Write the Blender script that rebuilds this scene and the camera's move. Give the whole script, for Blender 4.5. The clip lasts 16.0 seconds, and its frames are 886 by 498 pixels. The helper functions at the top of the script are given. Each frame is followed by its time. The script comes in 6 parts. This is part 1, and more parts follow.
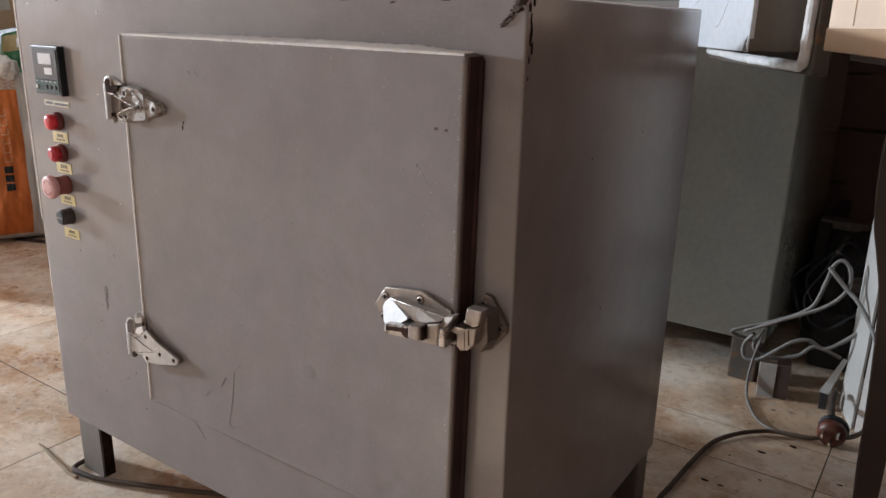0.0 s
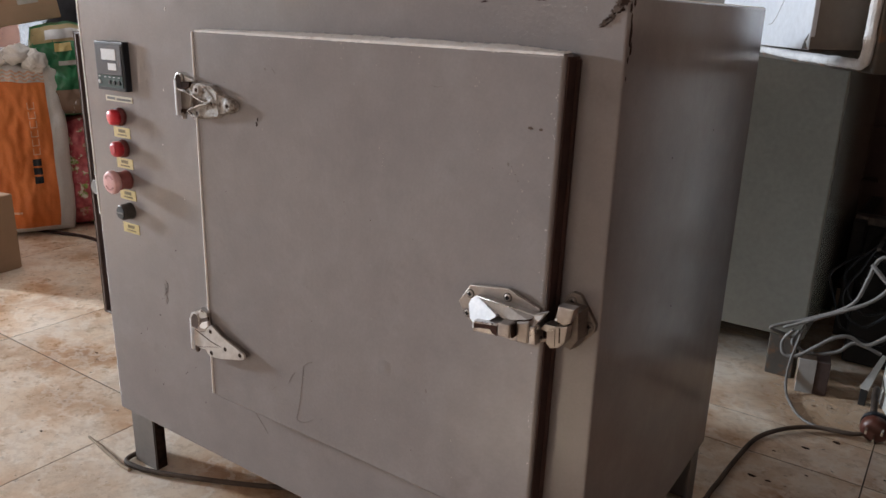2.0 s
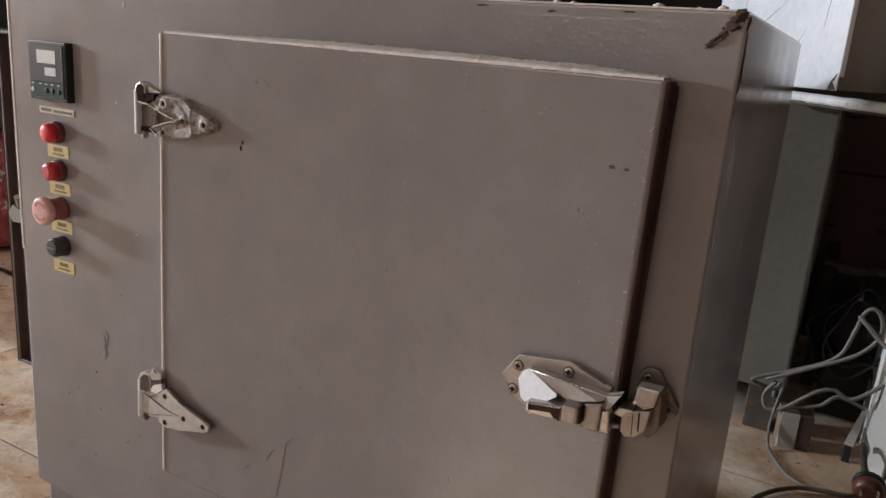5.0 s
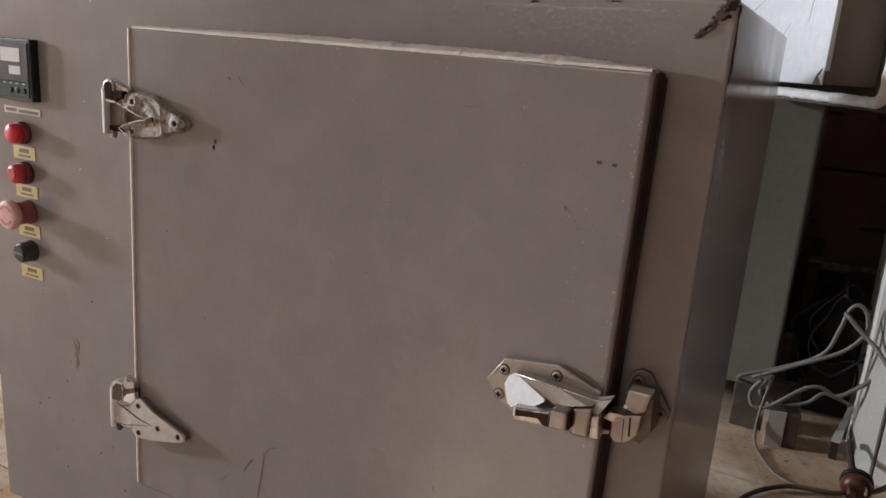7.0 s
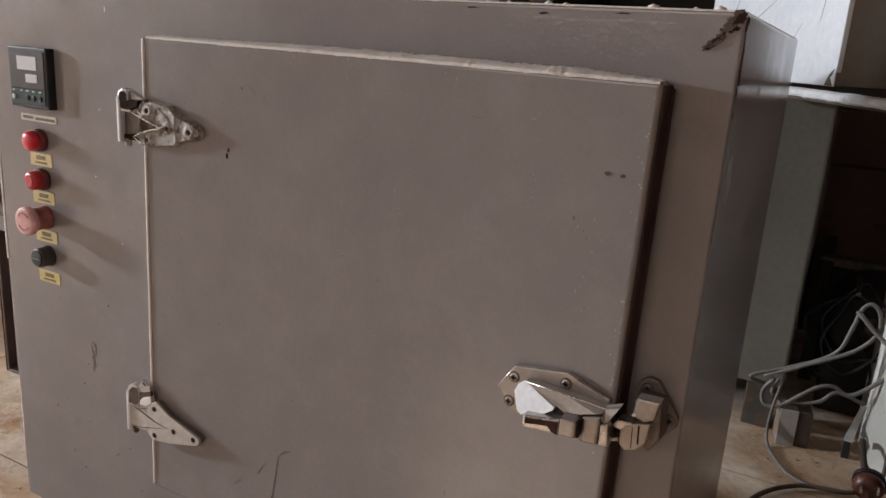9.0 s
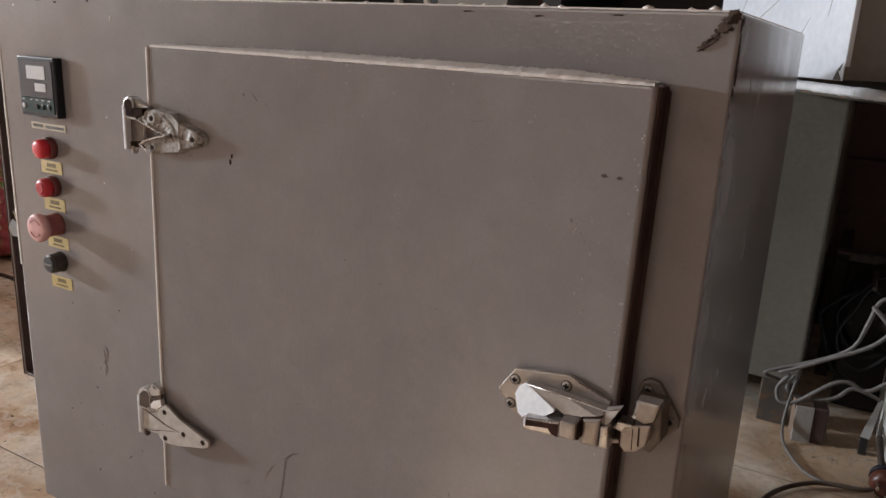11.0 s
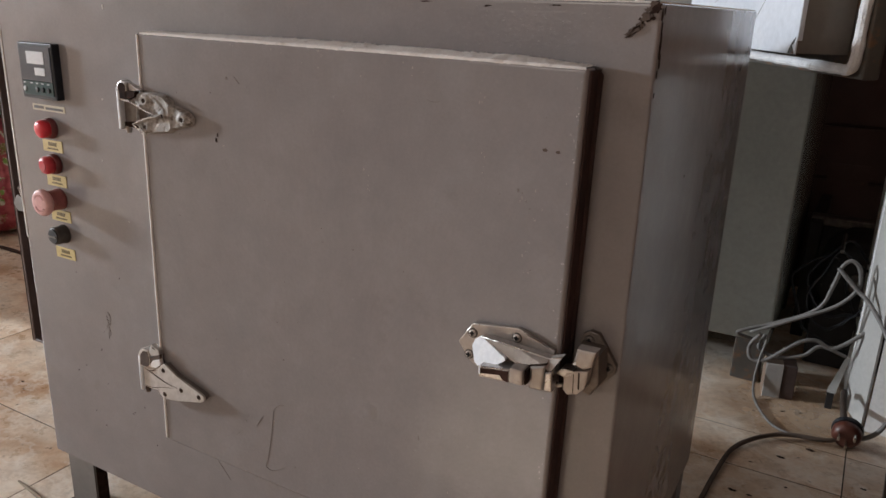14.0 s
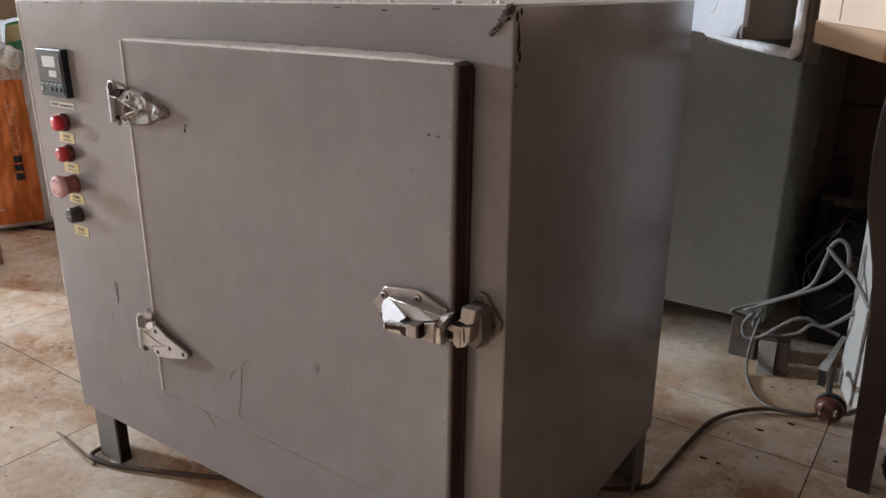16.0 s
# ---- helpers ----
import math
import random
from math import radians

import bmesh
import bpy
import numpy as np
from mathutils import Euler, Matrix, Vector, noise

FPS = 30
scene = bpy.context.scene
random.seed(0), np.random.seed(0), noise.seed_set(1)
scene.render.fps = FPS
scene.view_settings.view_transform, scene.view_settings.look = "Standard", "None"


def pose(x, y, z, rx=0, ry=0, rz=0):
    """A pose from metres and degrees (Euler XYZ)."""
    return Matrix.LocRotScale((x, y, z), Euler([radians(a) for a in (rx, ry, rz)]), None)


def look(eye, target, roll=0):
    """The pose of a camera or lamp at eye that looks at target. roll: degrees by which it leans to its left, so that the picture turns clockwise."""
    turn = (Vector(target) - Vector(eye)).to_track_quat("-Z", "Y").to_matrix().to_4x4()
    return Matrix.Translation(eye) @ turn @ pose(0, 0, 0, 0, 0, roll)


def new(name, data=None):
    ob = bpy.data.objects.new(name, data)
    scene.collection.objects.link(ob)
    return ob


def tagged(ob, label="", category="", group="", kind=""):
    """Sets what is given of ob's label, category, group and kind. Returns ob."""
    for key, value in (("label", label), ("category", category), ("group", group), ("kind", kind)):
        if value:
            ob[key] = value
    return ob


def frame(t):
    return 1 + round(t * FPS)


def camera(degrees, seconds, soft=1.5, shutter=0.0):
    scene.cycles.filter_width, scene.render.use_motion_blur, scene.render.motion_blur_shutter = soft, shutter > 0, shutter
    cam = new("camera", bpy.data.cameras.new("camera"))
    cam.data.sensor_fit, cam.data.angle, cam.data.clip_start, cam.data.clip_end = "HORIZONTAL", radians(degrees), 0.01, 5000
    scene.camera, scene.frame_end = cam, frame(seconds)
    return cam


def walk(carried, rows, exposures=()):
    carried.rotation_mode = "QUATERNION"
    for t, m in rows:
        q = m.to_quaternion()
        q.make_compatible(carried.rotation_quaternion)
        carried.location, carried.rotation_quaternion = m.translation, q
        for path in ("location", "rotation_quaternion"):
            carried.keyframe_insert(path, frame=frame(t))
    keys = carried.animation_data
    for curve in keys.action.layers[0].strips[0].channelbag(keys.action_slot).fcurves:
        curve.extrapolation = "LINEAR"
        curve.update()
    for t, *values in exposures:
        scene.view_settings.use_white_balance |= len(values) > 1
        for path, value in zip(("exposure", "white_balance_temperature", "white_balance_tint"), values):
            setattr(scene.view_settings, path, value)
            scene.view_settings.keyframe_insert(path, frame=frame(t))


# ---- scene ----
cam = camera(60.5, 16.0)
PATH = [
    (0, (1.212, -0.6158, 0.7867), (0.3998, 0.57, 0.357), 1.3),
    (0.5, (1.2135, -0.63, 0.7995), (0.399, 0.555, 0.372), 1.5),
    (1, (1.2112, -0.639, 0.801), (0.3922, 0.543, 0.3735), 1.3),
    (1.5, (1.1858, -0.6547, 0.8017), (0.366, 0.525, 0.3705), 1.3),
    (2, (1.1422, -0.669, 0.7913), (0.33, 0.5115, 0.348), 1.5),
    (2.5, (1.0688, -0.663, 0.7762), (0.321, 0.5557, 0.3232), 2.5),
    (3, (0.9795, -0.6773, 0.7807), (0.279, 0.5707, 0.33), 3.5),
    (3.5, (0.9592, -0.6675, 0.7807), (0.2722, 0.5917, 0.3427), 4.0),
    (4, (0.963, -0.6232, 0.7717), (0.2805, 0.642, 0.3443), 4.2),
    (4.2, (0.965, -0.612, 0.769), (0.276, 0.655, 0.357), 4.2),
    (6.3, (0.9512, -0.5955, 0.7655), (0.2938, 0.7015, 0.3975), 4.5),
    (6.5, (0.9502, -0.5895, 0.7635), (0.2933, 0.7065, 0.3915), 4.4),
    (7, (0.9517, -0.582, 0.7612), (0.3, 0.7155, 0.3848), 4.2),
    (7.5, (0.9592, -0.582, 0.7687), (0.3097, 0.7155, 0.3878), 4.1),
    (8, (0.954, -0.5887, 0.7642), (0.3038, 0.708, 0.3818), 3.8),
    (8.5, (0.9427, -0.5933, 0.7642), (0.2828, 0.696, 0.375), 3.8),
    (9, (0.954, -0.585, 0.7755), (0.2835, 0.699, 0.3855), 3.8),
    (9.2, (0.9667, -0.5835, 0.7942), (0.2865, 0.6945, 0.4028), 3.7),
    (11.3, (0.9678, -0.5785, 0.7812), (0.2675, 0.6865, 0.3805), 2.7),
    (11.5, (0.9675, -0.5783, 0.7807), (0.2685, 0.6863, 0.3772), 2.7),
    (12, (0.9667, -0.5775, 0.7785), (0.2625, 0.681, 0.3668), 2.6),
    (12.5, (0.966, -0.5805, 0.7785), (0.258, 0.6727, 0.357), 2.4),
    (13, (0.9705, -0.585, 0.7725), (0.27, 0.666, 0.3322), 2.4),
    (13.5, (0.9968, -0.5955, 0.789), (0.3008, 0.654, 0.3367), 2.4),
    (14, (1.0335, -0.6225, 0.8017), (0.339, 0.627, 0.3465), 2.0),
    (14.5, (1.083, -0.633, 0.8227), (0.3712, 0.6053, 0.363), 1.3),
    (15, (1.1512, -0.6442, 0.8347), (0.399, 0.567, 0.369), 0.8),
    (15.5, (1.2075, -0.6315, 0.8362), (0.4237, 0.558, 0.366), 0.4),
    (16, (1.2323, -0.621, 0.822), (0.4155, 0.5415, 0.3405), 0.1),
]
EXPOSURES = [(0, 0.05, 6850, 12.5), (1.5, 0.01, 6850, 12.5), (2.5, -0.06, 6850, 12.5), (3.5, -0.15, 6950, 13), (4.2, -0.22, 7100, 14), (6.5, -0.30, 7350, 16), (9, -0.30, 7300, 15.5), (12, -0.29, 7200, 14.5), (13, -0.28, 7150, 14), (14, -0.21, 7050, 13.5), (15, -0.12, 6950, 13), (16, -0.05, 6900, 13)]
walk(cam, [(t, look(eye, target, roll)) for t, eye, target, roll in PATH], EXPOSURES)
U = 0.75  # the plan below is drawn in units of 0.75 m: floor tiles 0.6 m, controller 72 mm


# ---------------------------------------------------------------- light
world = bpy.data.worlds.new("daylight")
scene.world = world
world.use_nodes = True
wn = world.node_tree
sky = wn.nodes.new("ShaderNodeTexSky")
sky.sky_type, sky.sun_disc = "NISHITA", False
sky.sun_elevation, sky.sun_rotation = radians(38), radians(-154)
wn.links.new(sky.outputs[0], wn.nodes["Background"].inputs[0])
wn.nodes["Background"].inputs[1].default_value = 0.12


sun = bpy.data.lights.new("sun", "SUN")
sun.energy, sun.angle, sun.color = 3.0, radians(0.5), (1.0, 0.88, 0.72)
new("sun", sun).matrix_world = look((-1.1, -2.3, 2.0), (0, 0, 0))


def opening_light(name, m, w, h, power, color):
    data = bpy.data.lights.new(name, "AREA")
    data.shape, data.size, data.size_y, data.energy, data.color = "RECTANGLE", w * U, h * U, power * U * U, color
    ob = new(name, data)
    ob.matrix_world = Matrix.Translation((U - 1) * m.translation) @ m
    return ob


# daylight through unseen windows west and south; back, side, corner and overhead are added fill
opening_light("window_daylight", look((-7.33, -1.75, 2.09), (1.0, 0.10, 0.85)), 0.58, 0.30, 845, (0.735, 0.865, 1.0))
opening_light("back_fill_light", look((-7.33, 2.00, 2.57), (1.0, 1.05, 1.2)), 1.7, 1.25, 200, (0.76, 0.88, 1.0))
opening_light("side_fill_light", look((-7.34, -2.77, 1.0), (-3.0, -2.77, 1.0)), 0.62, 1.95, 8, (0.80, 0.90, 1.0))
opening_light("corner_fill_light", look((-3.15, -3.15, 1.25), (-3.15, -1.0, 1.25)), 1.2, 1.6, 3.5, (0.76, 0.88, 1.0))
opening_light("front_window_daylight", look((0.30, -3.17, 1.94), (0.30, 0.0, 1.94)), 2.0, 0.9, 15.5, (1.0, 0.885, 0.76))
opening_light("overhead_fill_light", look((-2.15, 0.60, 3.37), (-2.15, 0.6001, 0)), 2.2, 1.4, 26, (1.0, 0.98, 0.95))


# ---------------------------------------------------------------- materials
def nodes_of(name):
    m = bpy.data.materials.new(name)
    m.use_nodes = True
    t = m.node_tree
    return m, t, t.nodes["Principled BSDF"]


def add(t, kind, **sets):
    n = t.nodes.new(kind)
    for k, v in sets.items():
        n.inputs[k].default_value = v
    return n


def ramp(t, src, stops):
    r = t.nodes.new("ShaderNodeValToRGB")
    while len(r.color_ramp.elements) < len(stops):
        r.color_ramp.elements.new(0.5)
    for e, (p, c) in zip(r.color_ramp.elements, stops):
        e.position, e.color = p, (*c, 1) if len(c) == 3 else c
    t.links.new(src, r.inputs[0])
    return r


def coords(t, kind="Object", scale=None):
    c = t.nodes.new("ShaderNodeTexCoord")
    if scale is None:
        return c.outputs[kind]
    mp = t.nodes.new("ShaderNodeMapping")
    mp.inputs["Scale"].default_value = scale
    t.links.new(c.outputs[kind], mp.inputs[0])
    return mp.outputs[0]


def noise_out(t, vec, scale, detail=4.0, rough=0.55, out=0):
    n = add(t, "ShaderNodeTexNoise", Scale=scale / U, Detail=detail, Roughness=rough)
    t.links.new(vec, n.inputs["Vector"])
    return n.outputs[out]


def mixc(t, fac, a, b, kind="MIX"):
    n = t.nodes.new("ShaderNodeMix")
    n.data_type, n.blend_type = "RGBA", kind
    for sock, v in ((0, fac), (6, a), (7, b)):
        if isinstance(v, (tuple, float, int)):
            n.inputs[sock].default_value = (*v, 1) if isinstance(v, tuple) else v
        else:
            t.links.new(v, n.inputs[sock])
    return n.outputs[2]


def bump(t, p, height, strength, dist=0.001):
    b = add(t, "ShaderNodeBump", Strength=strength, Distance=dist * U)
    t.links.new(height, b.inputs["Height"])
    t.links.new(b.outputs[0], p.inputs["Normal"])


def surface(name, c1, c2, rough=(0.4, 0.55), metal=0.0, big=3.0, fine=60.0, relief=0.15, dist=0.001, stain=None, stain_at=(0.62, 0.72), stain_scale=9.0, spec=0.5, coat=0.0):
    """Two tones over a large noise, a fine grain, some stains, a fine relief."""
    m, t, p = nodes_of(name)
    vec = coords(t)
    n1, n2 = noise_out(t, vec, big, 5), noise_out(t, vec, fine, 3)
    col = ramp(t, n1, [(0.32, c1), (0.68, c2)]).outputs[0]
    grain = ramp(t, n2, [(0.25, (0.86, 0.86, 0.86)), (0.75, (1, 1, 1))]).outputs[0]
    col = mixc(t, 1.0, col, grain, "MULTIPLY")
    if stain:
        s = noise_out(t, vec, stain_scale, 8, 0.68)
        col = mixc(t, ramp(t, s, [(stain_at[0], (0, 0, 0)), (stain_at[1], (1, 1, 1))]).outputs[0], col, stain)
    t.links.new(col, p.inputs["Base Color"])
    r = t.nodes.new("ShaderNodeMapRange")
    r.inputs["To Min"].default_value, r.inputs["To Max"].default_value = rough
    t.links.new(n1, r.inputs[0])
    t.links.new(r.outputs[0], p.inputs["Roughness"])
    p.inputs["Metallic"].default_value, p.inputs["Specular IOR Level"].default_value, p.inputs["Coat Weight"].default_value = metal, spec, coat
    if relief:
        bump(t, p, n2, relief, dist)
    return m


def oven_paint():
    m, t, p = nodes_of("taupe_enamel")
    vec = coords(t)
    cloud, mottle, fleck = noise_out(t, vec, 2.2, 5), noise_out(t, vec, 13, 6, 0.62), noise_out(t, vec, 38, 7, 0.7)
    smear, grime = noise_out(t, coords(t, scale=(9, 9, 2.2)), 1.0, 7, 0.65), noise_out(t, vec, 7.0, 9, 0.72)
    col = ramp(t, cloud, [(0.3, (0.219, 0.201, 0.202)), (0.7, (0.252, 0.233, 0.234))]).outputs[0]
    col = mixc(t, 0.45, col, ramp(t, mottle, [(0.30, (0.193, 0.179, 0.182)), (0.52, (0.235, 0.216, 0.215)), (0.72, (0.277, 0.260, 0.263))]).outputs[0])
    col = mixc(t, ramp(t, smear, [(0.60, (0, 0, 0)), (0.85, (0.14, 0.14, 0.14))]).outputs[0], col, (0.383, 0.384, 0.394))
    col = mixc(t, ramp(t, grime, [(0.58, (0, 0, 0)), (0.80, (0.45, 0.45, 0.45))]).outputs[0], col, (0.146, 0.123, 0.115))
    scuff = noise_out(t, vec, 75, 8, 0.75)
    col = mixc(t, ramp(t, scuff, [(0.64, (0, 0, 0)), (0.76, (0.55, 0.55, 0.55))]).outputs[0], col, (0.338, 0.330, 0.341))
    grit = noise_out(t, vec, 210, 3, 0.6)
    col = mixc(t, 1.0, col, ramp(t, grit, [(0.25, (0.95, 0.95, 0.95)), (0.75, (1.03, 1.03, 1.03))]).outputs[0], "MULTIPLY")
    col = mixc(t, ramp(t, fleck, [(0.74, (0, 0, 0)), (0.79, (1, 1, 1))]).outputs[0], col, (0.12, 0.095, 0.08))
    t.links.new(col, p.inputs["Base Color"])
    p.inputs["Specular IOR Level"].default_value = 0.5
    r = ramp(t, mottle, [(0.3, (0.16, 0.16, 0.16)), (0.7, (0.24, 0.24, 0.24))])
    drip = ramp(t, noise_out(t, coords(t, scale=(42, 42, 2.6)), 1.0, 3, 0.5), [(0.38, (0.13, 0.13, 0.13)), (0.70, (0.30, 0.30, 0.30))]).outputs[0]
    t.links.new(mixc(t, 0.16, r.outputs[0], drip), p.inputs["Roughness"])
    h = t.nodes.new("ShaderNodeMath")
    h.operation = "MULTIPLY_ADD"
    h.inputs[1].default_value = 0.25
    t.links.new(noise_out(t, vec, 120, 2), h.inputs[0])
    t.links.new(noise_out(t, vec, 18, 2), h.inputs[2])
    h2 = t.nodes.new("ShaderNodeMath")
    h2.operation = "MULTIPLY_ADD"
    t.links.new(noise_out(t, vec, 6, 2), h2.inputs[0])
    h2.inputs[1].default_value = 5.0
    t.links.new(h.outputs[0], h2.inputs[2])
    h3 = t.nodes.new("ShaderNodeMath")
    h3.operation = "MULTIPLY_ADD"
    t.links.new(noise_out(t, vec, 2.4, 1), h3.inputs[0])
    h3.inputs[1].default_value = 10.0
    t.links.new(h2.outputs[0], h3.inputs[2])
    bump(t, p, h3.outputs[0], 0.028, 0.002)
    return m


def tile_marble():
    m, t, p = nodes_of("marbled_tile")
    info = t.nodes.new("ShaderNodeObjectInfo")
    shift = t.nodes.new("ShaderNodeVectorMath")
    shift.operation = "MULTIPLY_ADD"
    t.links.new(info.outputs["Random"], shift.inputs[0])
    shift.inputs[1].default_value = (37, 53, 11)
    t.links.new(coords(t), shift.inputs[2])
    turn = t.nodes.new("ShaderNodeMapping")
    turn.inputs["Rotation"].default_value, turn.inputs["Scale"].default_value = (0, 0, 0.9), (1.0, 1.3, 1.0)
    t.links.new(shift.outputs[0], turn.inputs[0])
    v = turn.outputs[0]
    cloud, vein, dirt = noise_out(t, v, 3.4, 8, 0.62), noise_out(t, v, 7.5, 9, 0.7), noise_out(t, shift.outputs[0], 22, 8, 0.7)
    col = ramp(t, cloud, [(0.30, (0.40, 0.205, 0.10)), (0.40, (0.60, 0.40, 0.26)), (0.50, (0.75, 0.60, 0.46)), (0.64, (0.84, 0.75, 0.64))]).outputs[0]
    col = mixc(t, ramp(t, vein, [(0.46, (0, 0, 0)), (0.5, (0.22, 0.22, 0.22)), (0.54, (0, 0, 0))]).outputs[0], col, (0.30, 0.16, 0.085))
    col = mixc(t, ramp(t, dirt, [(0.56, (0, 0, 0)), (0.78, (0.5, 0.5, 0.5))]).outputs[0], col, (0.16, 0.105, 0.07))
    pale = noise_out(t, v, 5.2, 7, 0.6)
    col = mixc(t, ramp(t, pale, [(0.47, (0, 0, 0)), (0.505, (0.5, 0.5, 0.5)), (0.54, (0, 0, 0))]).outputs[0], col, (0.88, 0.82, 0.74))
    ground = t.nodes.new("ShaderNodeNewGeometry").outputs["Position"]
    trodden, crumbs = noise_out(t, ground, 2.6, 9, 0.7), noise_out(t, ground, 34, 4, 0.6)
    col = mixc(t, ramp(t, trodden, [(0.48, (0, 0, 0)), (0.68, (0.42, 0.42, 0.42))]).outputs[0], col, (0.25, 0.165, 0.11))
    col = mixc(t, ramp(t, crumbs, [(0.665, (0, 0, 0)), (0.71, (0.75, 0.75, 0.75))]).outputs[0], col, (0.075, 0.05, 0.035))
    tone = t.nodes.new("ShaderNodeMapRange")
    tone.inputs["To Min"].default_value, tone.inputs["To Max"].default_value = 0.88, 1.04
    t.links.new(info.outputs["Random"], tone.inputs[0])
    hsv = t.nodes.new("ShaderNodeHueSaturation")
    t.links.new(tone.outputs[0], hsv.inputs["Value"])
    t.links.new(col, hsv.inputs["Color"])
    t.links.new(hsv.outputs[0], p.inputs["Base Color"])
    t.links.new(ramp(t, dirt, [(0.3, (0.2, 0.2, 0.2)), (0.75, (0.5, 0.5, 0.5))]).outputs[0], p.inputs["Roughness"])
    bump(t, p, dirt, 0.06, 0.001)
    return m


def cardboard(name, c=(0.42, 0.275, 0.175)):
    m, t, p = nodes_of(name)
    vec = coords(t)
    n, flute = noise_out(t, vec, 7, 6), noise_out(t, coords(t, scale=(3, 3, 220)), 1.0, 2)
    lo = tuple(0.82 * v for v in c)
    col = mixc(t, 0.18, ramp(t, n, [(0.3, lo), (0.7, c)]).outputs[0], ramp(t, flute, [(0.3, lo), (0.7, c)]).outputs[0])
    t.links.new(col, p.inputs["Base Color"])
    p.inputs["Roughness"].default_value = 0.8
    bump(t, p, flute, 0.12, 0.001)
    return m


def floral_cloth():
    m, t, p = nodes_of("red_floral_film")
    v = t.nodes.new("ShaderNodeTexVoronoi")
    v.inputs["Scale"].default_value, v.inputs["Randomness"].default_value = 17 / U, 0.40
    wob = mixc(t, 0.06, coords(t), noise_out(t, coords(t), 40, 3, 0.6, 1))
    t.links.new(wob, v.inputs["Vector"])
    spot = ramp(t, v.outputs["Distance"], [(0.33, (1, 1, 1)), (0.40, (0, 0, 0))]).outputs[0]
    sep = t.nodes.new("ShaderNodeSeparateColor")
    t.links.new(v.outputs["Color"], sep.inputs[0])
    fine = noise_out(t, coords(t), 60, 3)
    leaf = ramp(t, fine, [(0.47, (0.20, 0.34, 0.07)), (0.53, (0.66, 0.62, 0.52))]).outputs[0]
    rose = ramp(t, noise_out(t, coords(t), 30, 4), [(0.35, (0.30, 0.035, 0.05)), (0.62, (0.52, 0.12, 0.135))]).outputs[0]
    pick = ramp(t, sep.outputs[0], [(0.12, (0, 0, 0)), (0.15, (1, 1, 1))]).outputs[0]
    t.links.new(mixc(t, mixc(t, 1.0, spot, pick, "MULTIPLY"), rose, leaf), p.inputs["Base Color"])
    p.inputs["Roughness"].default_value = 0.38
    bump(t, p, noise_out(t, coords(t), 22, 4), 0.5, 0.006)
    return m


PAINT = oven_paint()
DUSTY = surface("dusty_enamel", (0.68, 0.63, 0.60), (0.82, 0.78, 0.75), (0.75, 0.9), 0, 9, 160, 0.5, 0.002, (0.48, 0.43, 0.40), (0.58, 0.7), 60)
# the body's taupe made darker, as the legs look in shade
LEGPAINT = surface("shaded_leg_enamel", (0.15, 0.137, 0.127), (0.20, 0.184, 0.172), (0.4, 0.6), 0, 8, 80, 0.2, 0.001, (0.12, 0.08, 0.06))
GASKET = surface("brown_rubber", (0.027, 0.0145, 0.0125), (0.070, 0.036, 0.031), (0.65, 0.85), 0, 12, 120, 0.4, spec=0.3)
# rust; also the painted shade of gaps, sockets, hollows and leg flanges
RUSTSHADE = surface("rust_chip", (0.014, 0.009, 0.008), (0.055, 0.032, 0.024), (0.8, 0.95), 0, 60, 220, 0.6, spec=0.05)
SCRATCH = surface("scratch_mark", (0.160, 0.140, 0.130), (0.205, 0.182, 0.170), (0.6, 0.8), 0, 60, 200, 0.2, spec=0.15)
PALECHIP = surface("pale_chip", (0.55, 0.52, 0.48), (0.66, 0.63, 0.58), (0.6, 0.8), 0, 60, 200, 0.3)
NICKEL = surface("worn_nickel", (0.46, 0.435, 0.42), (0.64, 0.615, 0.60), (0.20, 0.36), 0.92, 40, 160, 0.5, 0.0008, (0.22, 0.17, 0.14), (0.60, 0.74), 45)
LATCHPLATE = surface("dull_latch_nickel", (0.33, 0.296, 0.275), (0.46, 0.418, 0.392), (0.30, 0.42), 0.65, 30, 140, 0.4, 0.0008, (0.19, 0.15, 0.125), (0.60, 0.74), 40)
SLANT = surface("rubbed_latch_nickel", (0.31, 0.280, 0.258), (0.42, 0.385, 0.358), (0.32, 0.46), 0.3, 40, 150, 0.4, 0.0008, (0.15, 0.115, 0.095), (0.60, 0.72), 50)
BATTERED = surface("battered_cast_nickel", (0.27, 0.25, 0.232), (0.47, 0.445, 0.42), (0.55, 0.72), 0.15, 110, 330, 0.9, 0.0012, (0.13, 0.10, 0.082), (0.49, 0.62), 85)
LEVERHOLLOW = surface("hollow_red_brown", (0.026, 0.013, 0.010), (0.075, 0.038, 0.030), (0.7, 0.9), 0, 70, 260, 0.6, spec=0.1)
NICKEL_DULL = surface("dull_nickel", (0.27, 0.24, 0.22), (0.44, 0.40, 0.37), (0.26, 0.45), 0.75, 40, 160, 0.7, 0.0012, (0.25, 0.18, 0.13), (0.58, 0.72), 60)
PALECAST = surface("pale_worn_nickel", (0.47, 0.445, 0.42), (0.63, 0.605, 0.58), (0.32, 0.5), 0.25, 60, 200, 0.5, 0.001, (0.27, 0.22, 0.18), (0.60, 0.72), 50)
# darkened nickel: the shade on keeper and hinge plate is in the colour
KEEPER = surface("shaded_grimy_nickel", (0.145, 0.122, 0.107), (0.225, 0.194, 0.172), (0.36, 0.54), 0.45, 40, 160, 0.6, 0.001, (0.10, 0.075, 0.06), (0.55, 0.72), 40)
